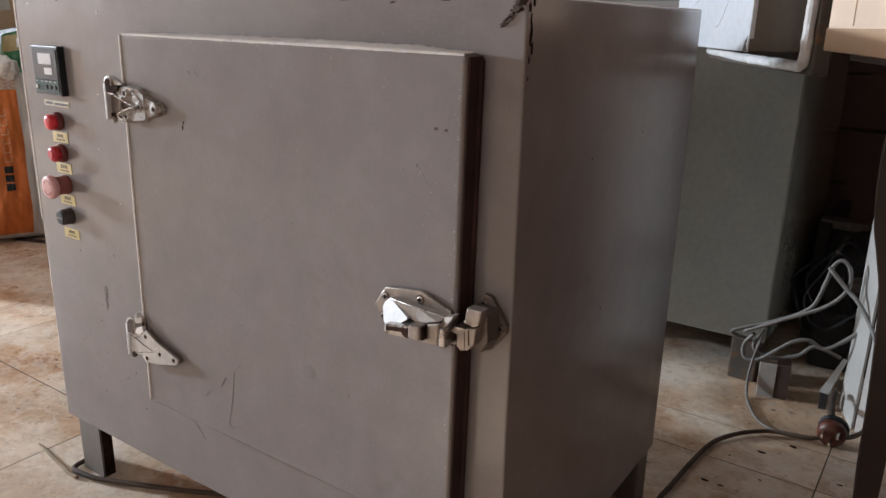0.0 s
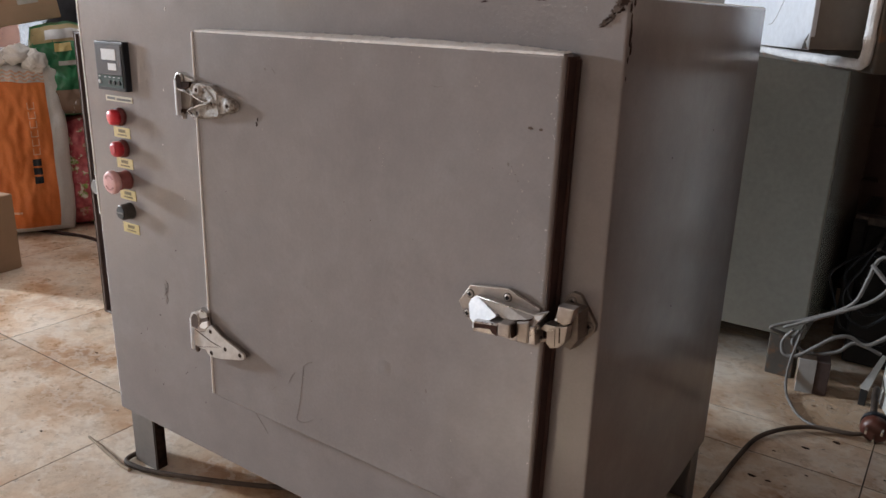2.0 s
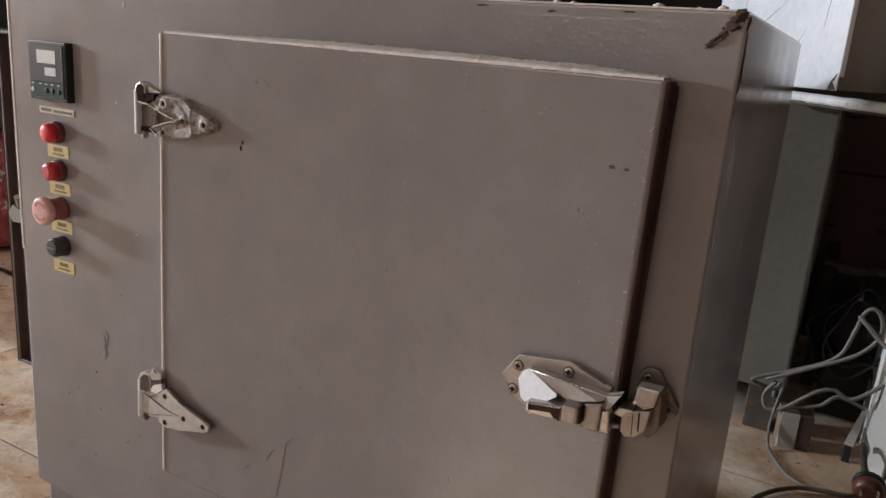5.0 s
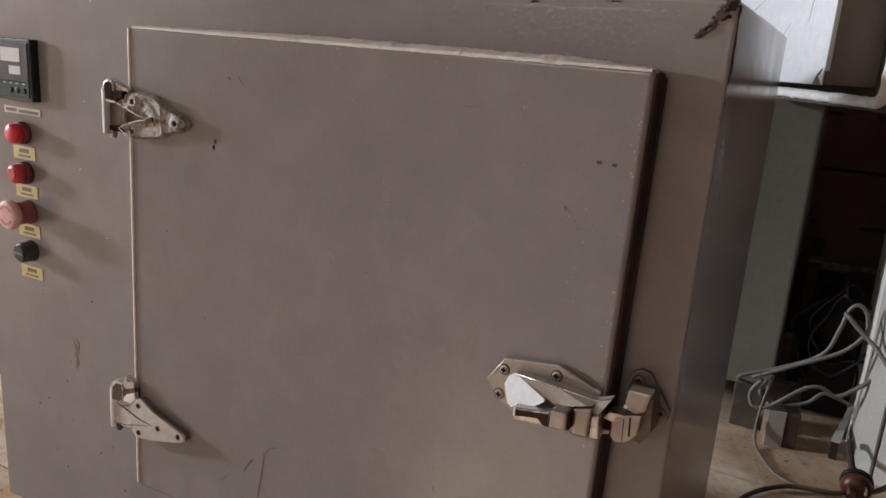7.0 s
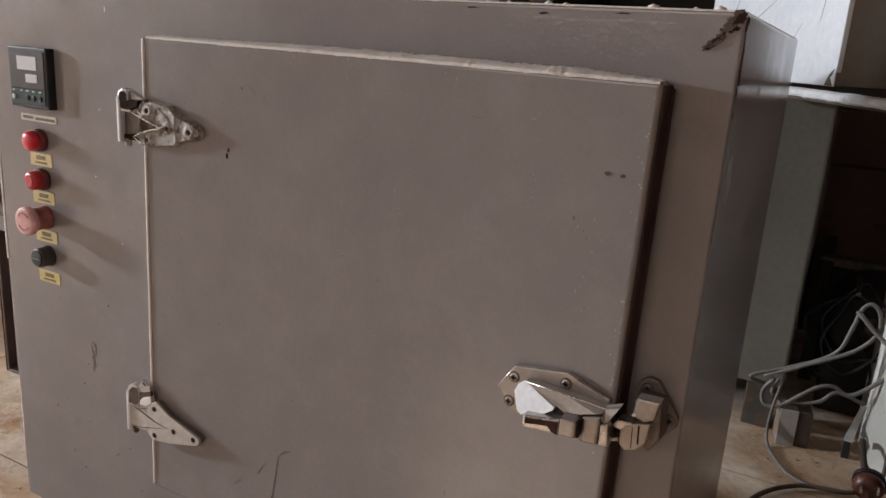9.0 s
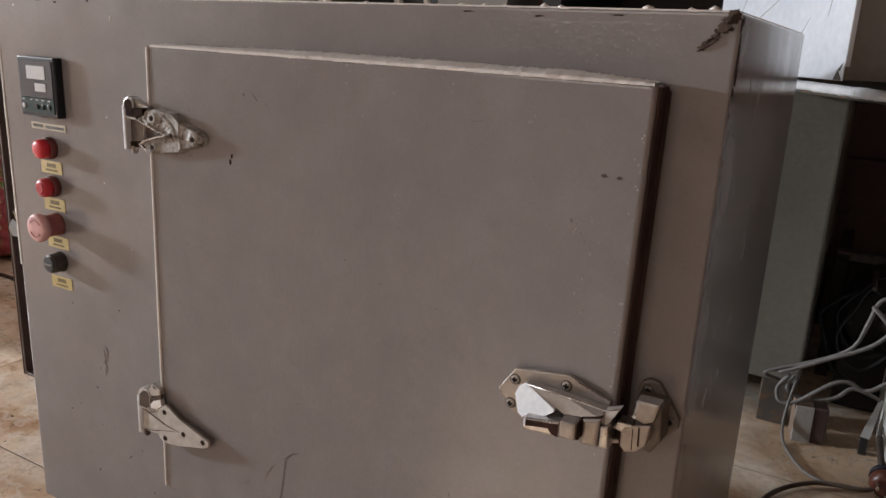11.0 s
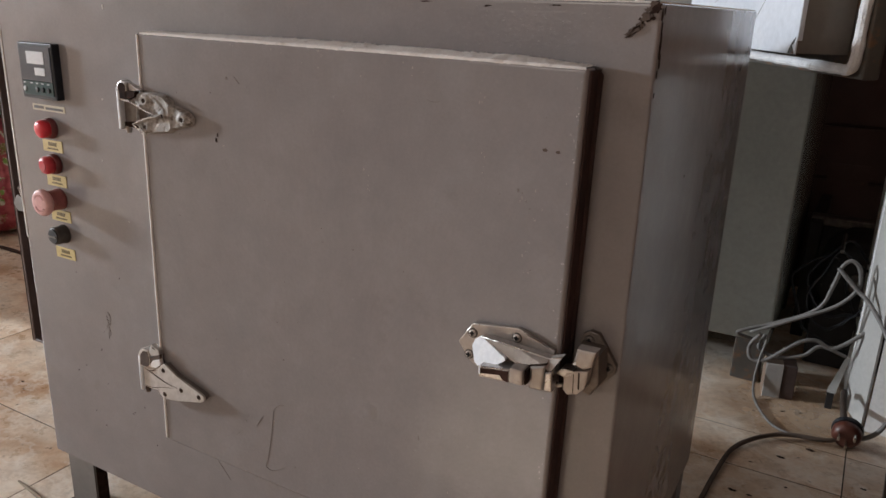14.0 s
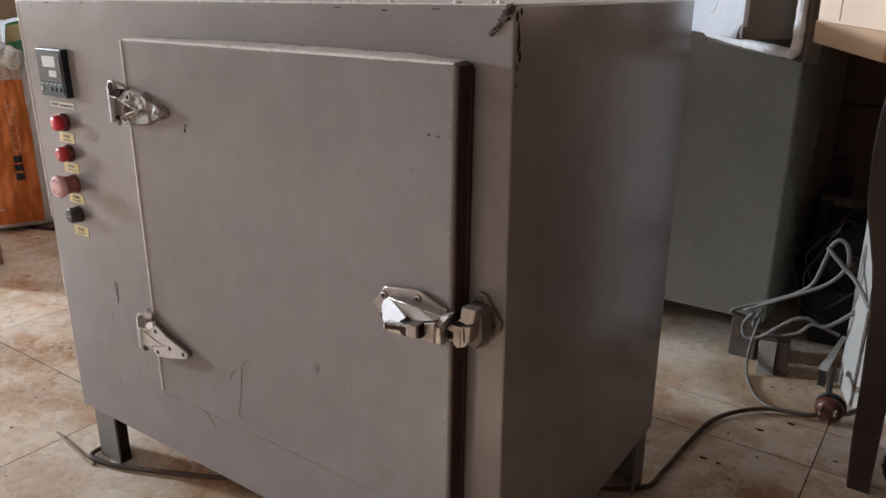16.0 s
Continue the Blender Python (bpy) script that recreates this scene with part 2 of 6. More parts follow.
CAST = surface("dirty_cast_nickel", (0.31, 0.285, 0.262), (0.47, 0.435, 0.405), (0.32, 0.5), 0.45, 45, 170, 0.7, 0.0014, (0.24, 0.18, 0.14), (0.56, 0.72), 55)
# grime; also the painted shade of hinge sockets, gaps and hollows
GRIMESHADE = surface("brown_grime_shade", (0.075, 0.052, 0.042), (0.14, 0.105, 0.088), (0.6, 0.8), 0.1, 60, 220, 0.5, spec=0.2)
# almost white base: the window's reflection is put into the colour
GLINTCHROME = surface("pale_glint_chrome", (0.80, 0.86, 0.94), (0.90, 0.94, 0.985), (0.28, 0.40), 0.15, 40, 150, 0.25, 0.001, (0.40, 0.41, 0.44), (0.64, 0.71), 45)
RUBBED = surface("rubbed_paint_edge", (0.28, 0.24, 0.225), (0.36, 0.315, 0.295), (0.35, 0.5), 0, 50, 160, 0.4)
LITWHITE = surface("lit_worn_white", (0.82, 0.81, 0.80), (0.90, 0.89, 0.885), (0.16, 0.28), 0, 60, 200, 0.3, spec=0.9)
STEELDARK = surface("dark_screw_steel", (0.10, 0.09, 0.085), (0.2, 0.185, 0.17), (0.4, 0.6), 0.8, 60, 300, 0.2)
BLACK = surface("black_plastic", (0.012, 0.013, 0.016), (0.02, 0.022, 0.026), (0.3, 0.42), 0, 20, 200, 0.1, spec=0.25)
BUZZER = surface("grimy_black_plastic", (0.042, 0.034, 0.030), (0.075, 0.062, 0.054), (0.45, 0.6), 0, 60, 200, 0.3, spec=0.3)
PANEL = surface("controller_face", (0.048, 0.053, 0.065), (0.066, 0.072, 0.086), (0.2, 0.3), 0, 15, 200, 0.02, spec=0.4)
PANELGREEN = surface("controller_green_band", (0.024, 0.056, 0.056), (0.036, 0.074, 0.074), (0.25, 0.35), 0, 15, 200, 0.02, spec=0.2)
SCREEN = surface("unlit_display", (0.62, 0.66, 0.70), (0.74, 0.77, 0.80), (0.2, 0.3), 0, 12, 200, 0.02)
RED = surface("red_button_plastic", (0.66, 0.018, 0.035), (0.78, 0.03, 0.05), (0.28, 0.4), 0, 30, 200, 0.05)
REDDARK = surface("dark_red_plastic", (0.50, 0.022, 0.036), (0.60, 0.034, 0.05), (0.35, 0.5), 0, 40, 150, 0.2, 0.001, (0.5, 0.12, 0.12), (0.6, 0.7), 90)
REDFADED = surface("faded_red_plastic", (0.66, 0.33, 0.31), (0.74, 0.44, 0.42), (0.4, 0.55), 0, 40, 150, 0.15)
DUSTYRED = surface("dusty_red_plastic", (0.26, 0.07, 0.065), (0.36, 0.115, 0.105), (0.5, 0.7), 0, 40, 150, 0.2)
FADEDMARK = surface("faded_turn_mark", (0.42, 0.17, 0.16), (0.5, 0.24, 0.23), (0.4, 0.55), 0, 40, 150, 0.15)
MAROON = surface("maroon_plastic", (0.12, 0.018, 0.018), (0.17, 0.028, 0.026), (0.45, 0.6), 0, 40, 150, 0.15)
YELLOW = surface("yellow_label_plate", (0.56, 0.44, 0.17), (0.64, 0.52, 0.24), (0.4, 0.55), 0, 60, 250, 0.05)
INK = surface("label_ink", (0.22, 0.17, 0.08), (0.32, 0.25, 0.12), (0.5, 0.6), 0, 90, 300, 0.0)
PALELABEL = surface("faded_label_plate", (0.47, 0.41, 0.29), (0.55, 0.49, 0.36), (0.4, 0.55), 0, 60, 250, 0.05)
TILE = tile_marble()
GROUT = surface("dirty_grout", (0.05, 0.036, 0.027), (0.10, 0.075, 0.056), (0.8, 0.95), 0, 6, 120, 0.4)
# brown grime that also darkens the floor as the oven's shade
UNDERSHADE = surface("under_oven_grime_shade", (0.15, 0.075, 0.048), (0.26, 0.15, 0.10), (0.6, 0.85), 0, 9, 60, 0.4, 0.002, (0.36, 0.27, 0.21), (0.55, 0.7), 14)
OCHRESTAIN = surface("ochre_floor_grime", (0.42, 0.235, 0.12), (0.74, 0.55, 0.37), (0.4, 0.65), 0, 10, 70, 0.3, 0.001, (0.20, 0.115, 0.065), (0.55, 0.66), 12)
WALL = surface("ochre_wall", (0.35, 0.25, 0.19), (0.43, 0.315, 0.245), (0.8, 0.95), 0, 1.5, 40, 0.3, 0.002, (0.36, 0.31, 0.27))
# dark tones of unseen walls and ceiling, chosen to shape bounced light
DARKWALL = surface("dark_bounce_wall", (0.12, 0.060, 0.045), (0.18, 0.095, 0.072), (0.8, 0.95), 0, 1.5, 40, 0.3, 0.002, (0.06, 0.036, 0.03))
CEIL = surface("dim_ceiling", (0.17, 0.135, 0.11), (0.23, 0.185, 0.155), (0.85, 0.95), 0, 1.5, 40, 0.3, 0.002)
GREEN = surface("sage_enamel", (0.168, 0.164, 0.142), (0.205, 0.200, 0.173), (0.2, 0.3), 0, 2.5, 70, 0.12, 0.001)
DOORGREY = surface("grey_door_shell", (0.07, 0.06, 0.052), (0.11, 0.098, 0.085), (0.5, 0.7), 0.2, 6, 80, 0.3, 0.001, (0.17, 0.09, 0.05), (0.52, 0.64), 24)
GALV = surface("galvanised_sheet", (0.64, 0.68, 0.74), (0.74, 0.77, 0.82), (0.26, 0.40), 0.3, 5, 60, 0.1, 0.001, (0.55, 0.56, 0.58), (0.6, 0.75), 5)
# dark counterpart of the galvanised sheet for the plug's unlit side
GALVSHADE = surface("shaded_sheet_side", (0.15, 0.130, 0.112), (0.20, 0.176, 0.153), (0.4, 0.55), 0.2, 5, 70, 0.12, 0.001)
ROPE = surface("white_gasket_rope", (0.68, 0.67, 0.67), (0.84, 0.83, 0.83), (0.85, 0.95), 0, 26, 240, 0.9, 0.003, (0.30, 0.26, 0.22), (0.62, 0.74), 40)
WHITEPAINT = surface("chipped_white_paint", (0.60, 0.585, 0.56), (0.72, 0.71, 0.69), (0.4, 0.6), 0, 6, 90, 0.2, 0.001, (0.27, 0.22, 0.18), (0.64, 0.7), 26)
# white paint lightened so the post's faces look lit
POSTLIT = surface("lit_chipped_white_paint", (0.80, 0.785, 0.76), (0.88, 0.87, 0.85), (0.4, 0.6), 0, 6, 90, 0.2, 0.001, (0.30, 0.24, 0.19), (0.66, 0.72), 16)
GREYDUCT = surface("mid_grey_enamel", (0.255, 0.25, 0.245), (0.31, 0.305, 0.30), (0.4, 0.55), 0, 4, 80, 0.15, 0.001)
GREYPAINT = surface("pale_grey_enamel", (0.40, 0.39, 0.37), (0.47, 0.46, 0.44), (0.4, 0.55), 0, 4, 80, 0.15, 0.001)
BROWNWOOD = surface("dark_brown_wood", (0.028, 0.016, 0.013), (0.058, 0.035, 0.028), (0.28, 0.42), 0, 4, 70, 0.3, 0.001)
CUPBOARD = surface("dark_brown_plank", (0.055, 0.035, 0.031), (0.105, 0.067, 0.058), (0.6, 0.8), 0, 4, 70, 0.3, 0.001)
HATCHBROWN = surface("rusted_brown_sheet", (0.075, 0.045, 0.037), (0.125, 0.08, 0.066), (0.5, 0.7), 0, 9, 90, 0.3, 0.001, (0.16, 0.09, 0.06), (0.62, 0.72), 30)
CARDLIGHT = cardboard("fresh_cardboard", (0.60, 0.41, 0.28))
CARD, CARDPALE, CARDDARK = cardboard("cardboard"), cardboard("pale_printed_cardboard", (0.64, 0.49, 0.38)), cardboard("dark_cardboard", (0.22, 0.15, 0.11))
CABLEGREY = surface("grey_cable_sheath", (0.122, 0.113, 0.106), (0.185, 0.172, 0.162), (0.45, 0.6), 0, 30, 200, 0.1)
CABLEBLACK = surface("black_cable_sheath", (0.035, 0.025, 0.02), (0.075, 0.055, 0.044), (0.6, 0.75), 0, 30, 200, 0.1, spec=0.25)
CABLEDUSTY = surface("dusty_brown_cable_sheath", (0.070, 0.050, 0.039), (0.13, 0.098, 0.080), (0.65, 0.8), 0, 9, 200, 0.2, 0.001, (0.035, 0.026, 0.021), (0.5, 0.7), 4, spec=0.25)
PLUGBROWN = surface("brown_plug_plastic", (0.075, 0.022, 0.014), (0.11, 0.034, 0.022), (0.3, 0.42), 0, 30, 200, 0.05)
BRASS = surface("plug_pin_metal", (0.72, 0.69, 0.62), (0.82, 0.79, 0.72), (0.2, 0.3), 1.0, 30, 200, 0.05)
WOVEN = surface("white_woven_sack", (0.72, 0.70, 0.67), (0.83, 0.815, 0.79), (0.55, 0.7), 0, 6, 160, 0.4, 0.003)
ORANGE = surface("orange_sack_print", (0.66, 0.17, 0.035), (0.76, 0.225, 0.055), (0.5, 0.65), 0, 6, 140, 0.35, 0.003)
PALEPRINT = surface("pale_orange_print", (0.74, 0.45, 0.30), (0.80, 0.55, 0.41), (0.5, 0.65), 0, 20, 140, 0.2)
BAGGREEN = surface("green_plastic_film", (0.010, 0.12, 0.048), (0.02, 0.22, 0.09), (0.22, 0.36), 0, 6, 26, 0.5, 0.008)
BAGOLIVE = surface("straw_plastic_film", (0.34, 0.27, 0.13), (0.48, 0.41, 0.24), (0.3, 0.45), 0, 8, 30, 0.5, 0.006)
FLORAL = floral_cloth()
# black metal; also stands in for shade in gaps and behind things
DARKMETAL = surface("dark_metal_and_shade", (0.016, 0.015, 0.016), (0.035, 0.032, 0.032), (0.5, 0.7), 0.3, 12, 80, 0.3)
BLUECLOTH = surface("blue_plastic_bundle", (0.05, 0.10, 0.19), (0.16, 0.25, 0.37), (0.4, 0.6), 0, 14, 60, 0.6, 0.006)
GREYCLOTH = surface("slate_tarpaulin", (0.03, 0.032, 0.042), (0.075, 0.078, 0.095), (0.5, 0.7), 0, 12, 60, 0.6, 0.006)
TANCLOTH = surface("orange_brown_cloth", (0.36, 0.19, 0.10), (0.52, 0.31, 0.19), (0.8, 0.95), 0, 14, 120, 0.7, 0.004)
OLIVECLOTH = surface("dark_olive_cloth", (0.05, 0.055, 0.035), (0.11, 0.115, 0.075), (0.7, 0.9), 0, 14, 120, 0.7, 0.004)
BROWNSACK = surface("brown_hessian", (0.20, 0.15, 0.105), (0.33, 0.26, 0.19), (0.8, 0.95), 0, 14, 160, 0.7, 0.004)


# ---------------------------------------------------------------- building helpers
PLACE = {}


def thing(name, at, label, category, group="", kind=""):
    """An empty at the base of a thing that parents its parts."""
    ob = new(name)
    ob.location, ob.empty_display_size = U * Vector(at), 0.05
    PLACE[ob] = U * Vector(at)
    return tagged(ob, label, category, group, kind)


def solid(name, bm, material, at=None):
    """A bmesh in world coordinates as one top-level mesh object."""
    bmesh.ops.recalc_face_normals(bm, faces=bm.faces)
    bmesh.ops.scale(bm, vec=(U, U, U), verts=bm.verts)
    lo = Vector([min(v.co[i] for v in bm.verts) for i in range(3)])
    hi = Vector([max(v.co[i] for v in bm.verts) for i in range(3)])
    mid = U * Vector(at) if at is not None else Vector(((lo.x + hi.x) / 2, (lo.y + hi.y) / 2, lo.z))
    bmesh.ops.translate(bm, verts=bm.verts, vec=-mid)
    me = bpy.data.meshes.new(name)
    bm.to_mesh(me)
    bm.free()
    me.materials.append(material)
    ob = new(name, me)
    ob.location = mid
    PLACE[ob] = mid
    return ob


def part(name, bm, material, parent, label="", smooth=False):
    if parent.name.split(".")[0] == "door" and name in ON_DOOR:
        dished(bm)
    ob = solid(name, bm, material)
    if smooth:
        ob.data.polygons.foreach_set("use_smooth", [True] * len(ob.data.polygons))
    ob.parent = parent
    ob.location = PLACE[ob] - PLACE[parent]
    return tagged(ob, label)


ON_DOOR = ("scratch", "paint_pit", "pale_chip", "blistered_paint", "dent", "dust_ledge")


def dished(bm):
    """Press the front of the oven's door in a little towards its middle, as the thin sheet is."""
    for v in bm.verts:
        if v.co.y < FRONT + 0.006:
            x, z = (v.co.x - 0.755) / 0.352, (v.co.z - 0.672) / 0.348
            v.co.y += 0.0075 * max(0, 1 - x * x) * max(0, 1 - z * z) ** 0.6
    return bm


def box(x0, x1, y0, y1, z0, z1, bevel=0.0, seg=2, m=None):
    bm = bmesh.new()
    bmesh.ops.create_cube(bm, size=1)
    for v in bm.verts:
        v.co = Vector((x0 + (v.co.x + 0.5) * (x1 - x0), y0 + (v.co.y + 0.5) * (y1 - y0), z0 + (v.co.z + 0.5) * (z1 - z0)))
    if bevel:
        bmesh.ops.bevel(bm, geom=bm.edges[:], offset=bevel, segments=seg, profile=0.6, affect="EDGES")
    if m is not None:
        bmesh.ops.transform(bm, matrix=m, verts=bm.verts)
    return bm


def prism(outline, y0, y1, bevel=0.0, seg=2, shrink=1.0):
    """An outline in x and z, drawn out from y0 (back) to y1 (front); shrink scales the front about its middle."""
    bm = bmesh.new()
    cx, cz = sum(p[0] for p in outline) / len(outline), sum(p[1] for p in outline) / len(outline)
    back = [bm.verts.new((x, y0, z)) for x, z in outline]
    front = [bm.verts.new((cx + (x - cx) * shrink, y1, cz + (z - cz) * shrink)) for x, z in outline]
    bm.faces.new(back)
    bm.faces.new(front[::-1])
    n = len(outline)
    for i in range(n):
        bm.faces.new((back[i], front[i], front[(i + 1) % n], back[(i + 1) % n]))
    if bevel:
        edges = [e for e in bm.edges if all(v in front for v in e.verts)]
        bmesh.ops.bevel(bm, geom=edges, offset=bevel, segments=seg, profile=0.6, affect="EDGES")
    return bm


def lathe(profile, at, axis=(0, -1, 0), seg=28):
    """A turned shape: (radius, height along the axis) pairs, closed at both ends."""
    bm = bmesh.new()
    turn = Vector(axis).to_track_quat("Z", "Y").to_matrix().to_4x4()
    m = Matrix.Translation(at) @ turn
    rings = []
    for r, h in profile:
        rings.append([bm.verts.new(m @ Vector((r * math.cos(a), r * math.sin(a), h))) for a in (2 * math.pi * i / seg for i in range(seg))])
    for a, b in zip(rings, rings[1:]):
        for i in range(seg):
            bm.faces.new((a[i], a[(i + 1) % seg], b[(i + 1) % seg], b[i]))
    bm.faces.new(rings[0][::-1])
    bm.faces.new(rings[-1])
    return bm


def rod(a, b, r, seg=14, r2=None):
    a, b = Vector(a), Vector(b)
    return lathe([(r, 0), (r2 or r, (b - a).length)], a, b - a, seg)


def spline(points, steps=7, closed=False):
    pts, out = [Vector(p) for p in points], []
    n = len(pts)
    for i in range(n if closed else n - 1):
        p0, p1, p2, p3 = (pts[j % n] if closed else pts[min(max(j, 0), n - 1)] for j in (i - 1, i, i + 1, i + 2))
        for k in range(steps):
            s = k / steps
            out.append(0.5 * (2 * p1 + (p2 - p0) * s + (2 * p0 - 5 * p1 + 4 * p2 - p3) * s**2 + (3 * p1 - p0 - 3 * p2 + p3) * s**3))
    if not closed:
        out.append(pts[-1])
    return out


def tube(points, r, seg=10, steps=7, taper=None, rough=0.0):
    """A round cable or rope along a smooth line through the points."""
    line = spline(points, steps)
    bm, rings, up = bmesh.new(), [], Vector((0, 0, 1))
    for i, p in enumerate(line):
        d = (line[min(i + 1, len(line) - 1)] - line[max(i - 1, 0)]).normalized()
        side = d.cross(up)
        side = side.normalized() if side.length > 1e-3 else Vector((1, 0, 0))
        up = side.cross(d).normalized()
        k = r * (taper(i / (len(line) - 1)) if taper else 1)
        ring = []
        for j in range(seg):
            a = 2 * math.pi * j / seg
            q = k * (1 + rough * (noise.noise((p + side * math.cos(a) * r + up * math.sin(a) * r) * 60)))
            ring.append(bm.verts.new(p + side * math.cos(a) * q + up * math.sin(a) * q))
        rings.append(ring)
    for a, b in zip(rings, rings[1:]):
        for j in range(seg):
            bm.faces.new((a[j], a[(j + 1) % seg], b[(j + 1) % seg], b[j]))
    bm.faces.new(rings[0][::-1])
    bm.faces.new(rings[-1])
    return bm


def joined(*bms):
    out = bmesh.new()
    for b in bms:
        me = bpy.data.meshes.new("tmp")
        b.to_mesh(me)
        b.free()
        out.from_mesh(me)
        bpy.data.meshes.remove(me)
    return out


def blotch(cx, cz, w, h, y, seed, n=26, jag=0.45, depth=0.0006):
    """A thin ragged patch on the front of the cabinet."""
    rnd = random.Random(seed)
    pts = []
    for i in range(n):
        a = 2 * math.pi * i / n
        k = 1 - jag * rnd.random()
        pts.append((cx + w / 2 * k * math.cos(a), cz + h / 2 * k * math.sin(a)))
    return prism(pts, y, y - depth)


def stroke(points, width, y, depth=0.0005):
    """A thin scratch along points in x and z, tapered at both ends."""
    line = spline([(x, 0, z) for x, z in points], 5)
    left, right = [], []
    for i, p in enumerate(line):
        d = (line[min(i + 1, len(line) - 1)] - line[max(i - 1, 0)]).normalized()
        k = width / 2 * max(0.15, math.sin(math.pi * i / (len(line) - 1)))
        left.append((p.x - d.z * k, p.z + d.x * k))
        right.append((p.x + d.z * k, p.z - d.x * k))
    return prism(left + right[::-1], y, y - depth)


# ---------------------------------------------------------------- the setting
X0, X1, Y0, Y1, TOP = -7.387, 3.08, -3.20, 3.30, 3.40
solid_floor = tagged(solid("floor", box(X0, X1, Y0, Y1, -0.12, -0.0008), GROUT), "worn marbled beige and rust-brown floor tiles", "floor", kind="structure")
tagged(solid("ceiling", joined(box(X0 - 0.2, X1 + 0.2, Y0 - 0.2, -0.12, TOP, TOP + 0.15), box(X0 - 0.2, X1 + 0.2, 1.32, Y1 + 0.2, TOP, TOP + 0.15), box(X0 - 0.2, -3.27, -0.12, 1.32, TOP, TOP + 0.15), box(-1.03, X1 + 0.2, -0.12, 1.32, TOP, TOP + 0.15)), CEIL), "unseen dark ceiling with an opening for the overhead fill lamp", "ceiling", kind="structure")
# back and side walls kept dark red-brown to cut and warm bounced light
tagged(solid("wall_north", box(X0 - 0.2, X1 + 0.2, Y1, Y1 + 0.2, -0.12, TOP), DARKWALL), "plain dark red-brown back wall, toned to cut bounced light", "wall", kind="structure")
tagged(solid("wall_east", box(X1, X1 + 0.2, Y0, Y1, -0.12, TOP), DARKWALL), "plain unseen red-brown side wall, toned to cut bounced light", "wall", kind="structure")
# walls out of view; the extra openings only hold the fill lamps
tagged(solid("wall_west", joined(*[box(X0 - 0.2, X0, a, b, c, d) for a, b, c, d in ((Y0, -3.10, -0.12, TOP), (-3.10, -2.45, 2.02, TOP), (-2.45, -2.32, -0.12, TOP), (-2.32, -1.20, 2.38, TOP), (-2.32, -1.20, -0.12, 1.80), (-1.20, 1.12, -0.12, TOP), (1.12, 2.88, 3.22, TOP), (1.12, 2.88, -0.12, 1.92), (2.88, Y1, -0.12, TOP))]), WALL), "unseen ochre limewashed wall with a window and two added fill-lamp openings", "wall", kind="structure")
tagged(solid("wall_south", joined(box(X0 - 0.2, -3.78, Y0 - 0.2, Y0, -0.12, TOP), box(-2.52, -0.80, Y0 - 0.2, Y0, -0.12, TOP), box(-3.78, -2.52, Y0 - 0.2, Y0, 2.08, TOP), box(-3.78, -2.52, Y0 - 0.2, Y0, -0.12, 0.42), box(1.40, X1 + 0.2, Y0 - 0.2, Y0, -0.12, TOP), box(-0.80, 1.40, Y0 - 0.2, Y0, 2.42, TOP), box(-0.80, 1.40, Y0 - 0.2, Y0, -0.12, 1.46)), WALL), "unseen ochre limewashed wall with a window and an added fill-lamp opening", "wall", kind="structure")
tagged(solid("ground", box(-60, 60, -60, 60, -0.30, -0.16), GROUT), "bare earth outside the workshop", "ground", kind="structure")


# ---------------------------------------------------------------- the oven
W, D, TOPZ, LOW = 1.166, 0.695, 1.081, 0.151
FRONT, DX0, DX1, DZ0, DZ1 = -0.036, 0.404, 1.106, 0.325, 1.018
oven = thing("industrial_oven", (W / 2, D / 2, 0), "taupe enamelled sheet-steel industrial oven, closed door, scuffed", "oven")


def tapered(bm):
    """The cabinet narrows a little towards its back."""
    for v in bm.verts:
        if v.co.x > W / 2:
            v.co.x -= 0.0065 * v.co.y / D
    return bm


part("body", tapered(box(0, W, 0, D, LOW, TOPZ - 0.0005, 0.0035, 3)), PAINT, oven)
part("top_panel", tapered(box(0.0025, W - 0.0025, 0.0025, D - 0.0025, TOPZ - 0.002, TOPZ + 0.001, 0.0008, 1)), DUSTY, oven, "dust-covered top sheet")


def leg(x, y, sx, sy, back):
    """A folded sheet leg, a channel open outwards, with its corner at x, y."""
    bms = []
    for u0, u1, v0, v1 in back:
        xs, ys = sorted((x + sx * u0, x + sx * u1)), sorted((y + sy * v0, y + sy * v1))
        bms.append(box(xs[0], xs[1], ys[0], ys[1], 0, LOW + 0.001))
    return joined(*bms)


for x, y, sx, sy in ((0.006, 0.02, 1, 1), (W - 0.006, 0.02, -1, 1), (0.006, D - 0.012, 1, -1), (W - 0.0125, D - 0.012, -1, -1)):
    foot = part("leg", leg(x, y, sx, sy, ((0, 0.080, 0, 0.005), (0, 0.005, 0.005, 0.056))), LEGPAINT, oven, "worn sheet-steel leg with shade painted in")
    # dark colour paints the shade on the flange
    part("inner_flange", leg(x, y, sx, sy, ((0.0755, 0.0805, 0.0052, 0.030),)), RUSTSHADE, foot, "inner flange with its shade painted dark brown")

# door: a shallow pan with dented edges on a rubber seal
SAG = Matrix.Translation((DX0, 0, DZ1)) @ Matrix(((1, 0, 0.0150, 0), (0, 1, 0, 0), (-0.0080, 0, 1, 0), (0, 0, 0, 1))) @ Matrix.Translation((-DX0, 0, -DZ1))  # the door hangs a little askew


def sagged(bm):
    bmesh.ops.transform(bm, matrix=SAG, verts=bm.verts)
    return bm


bm = box(DX0, DX1, FRONT, -0.009, DZ0, DZ1, 0.0055, 4)
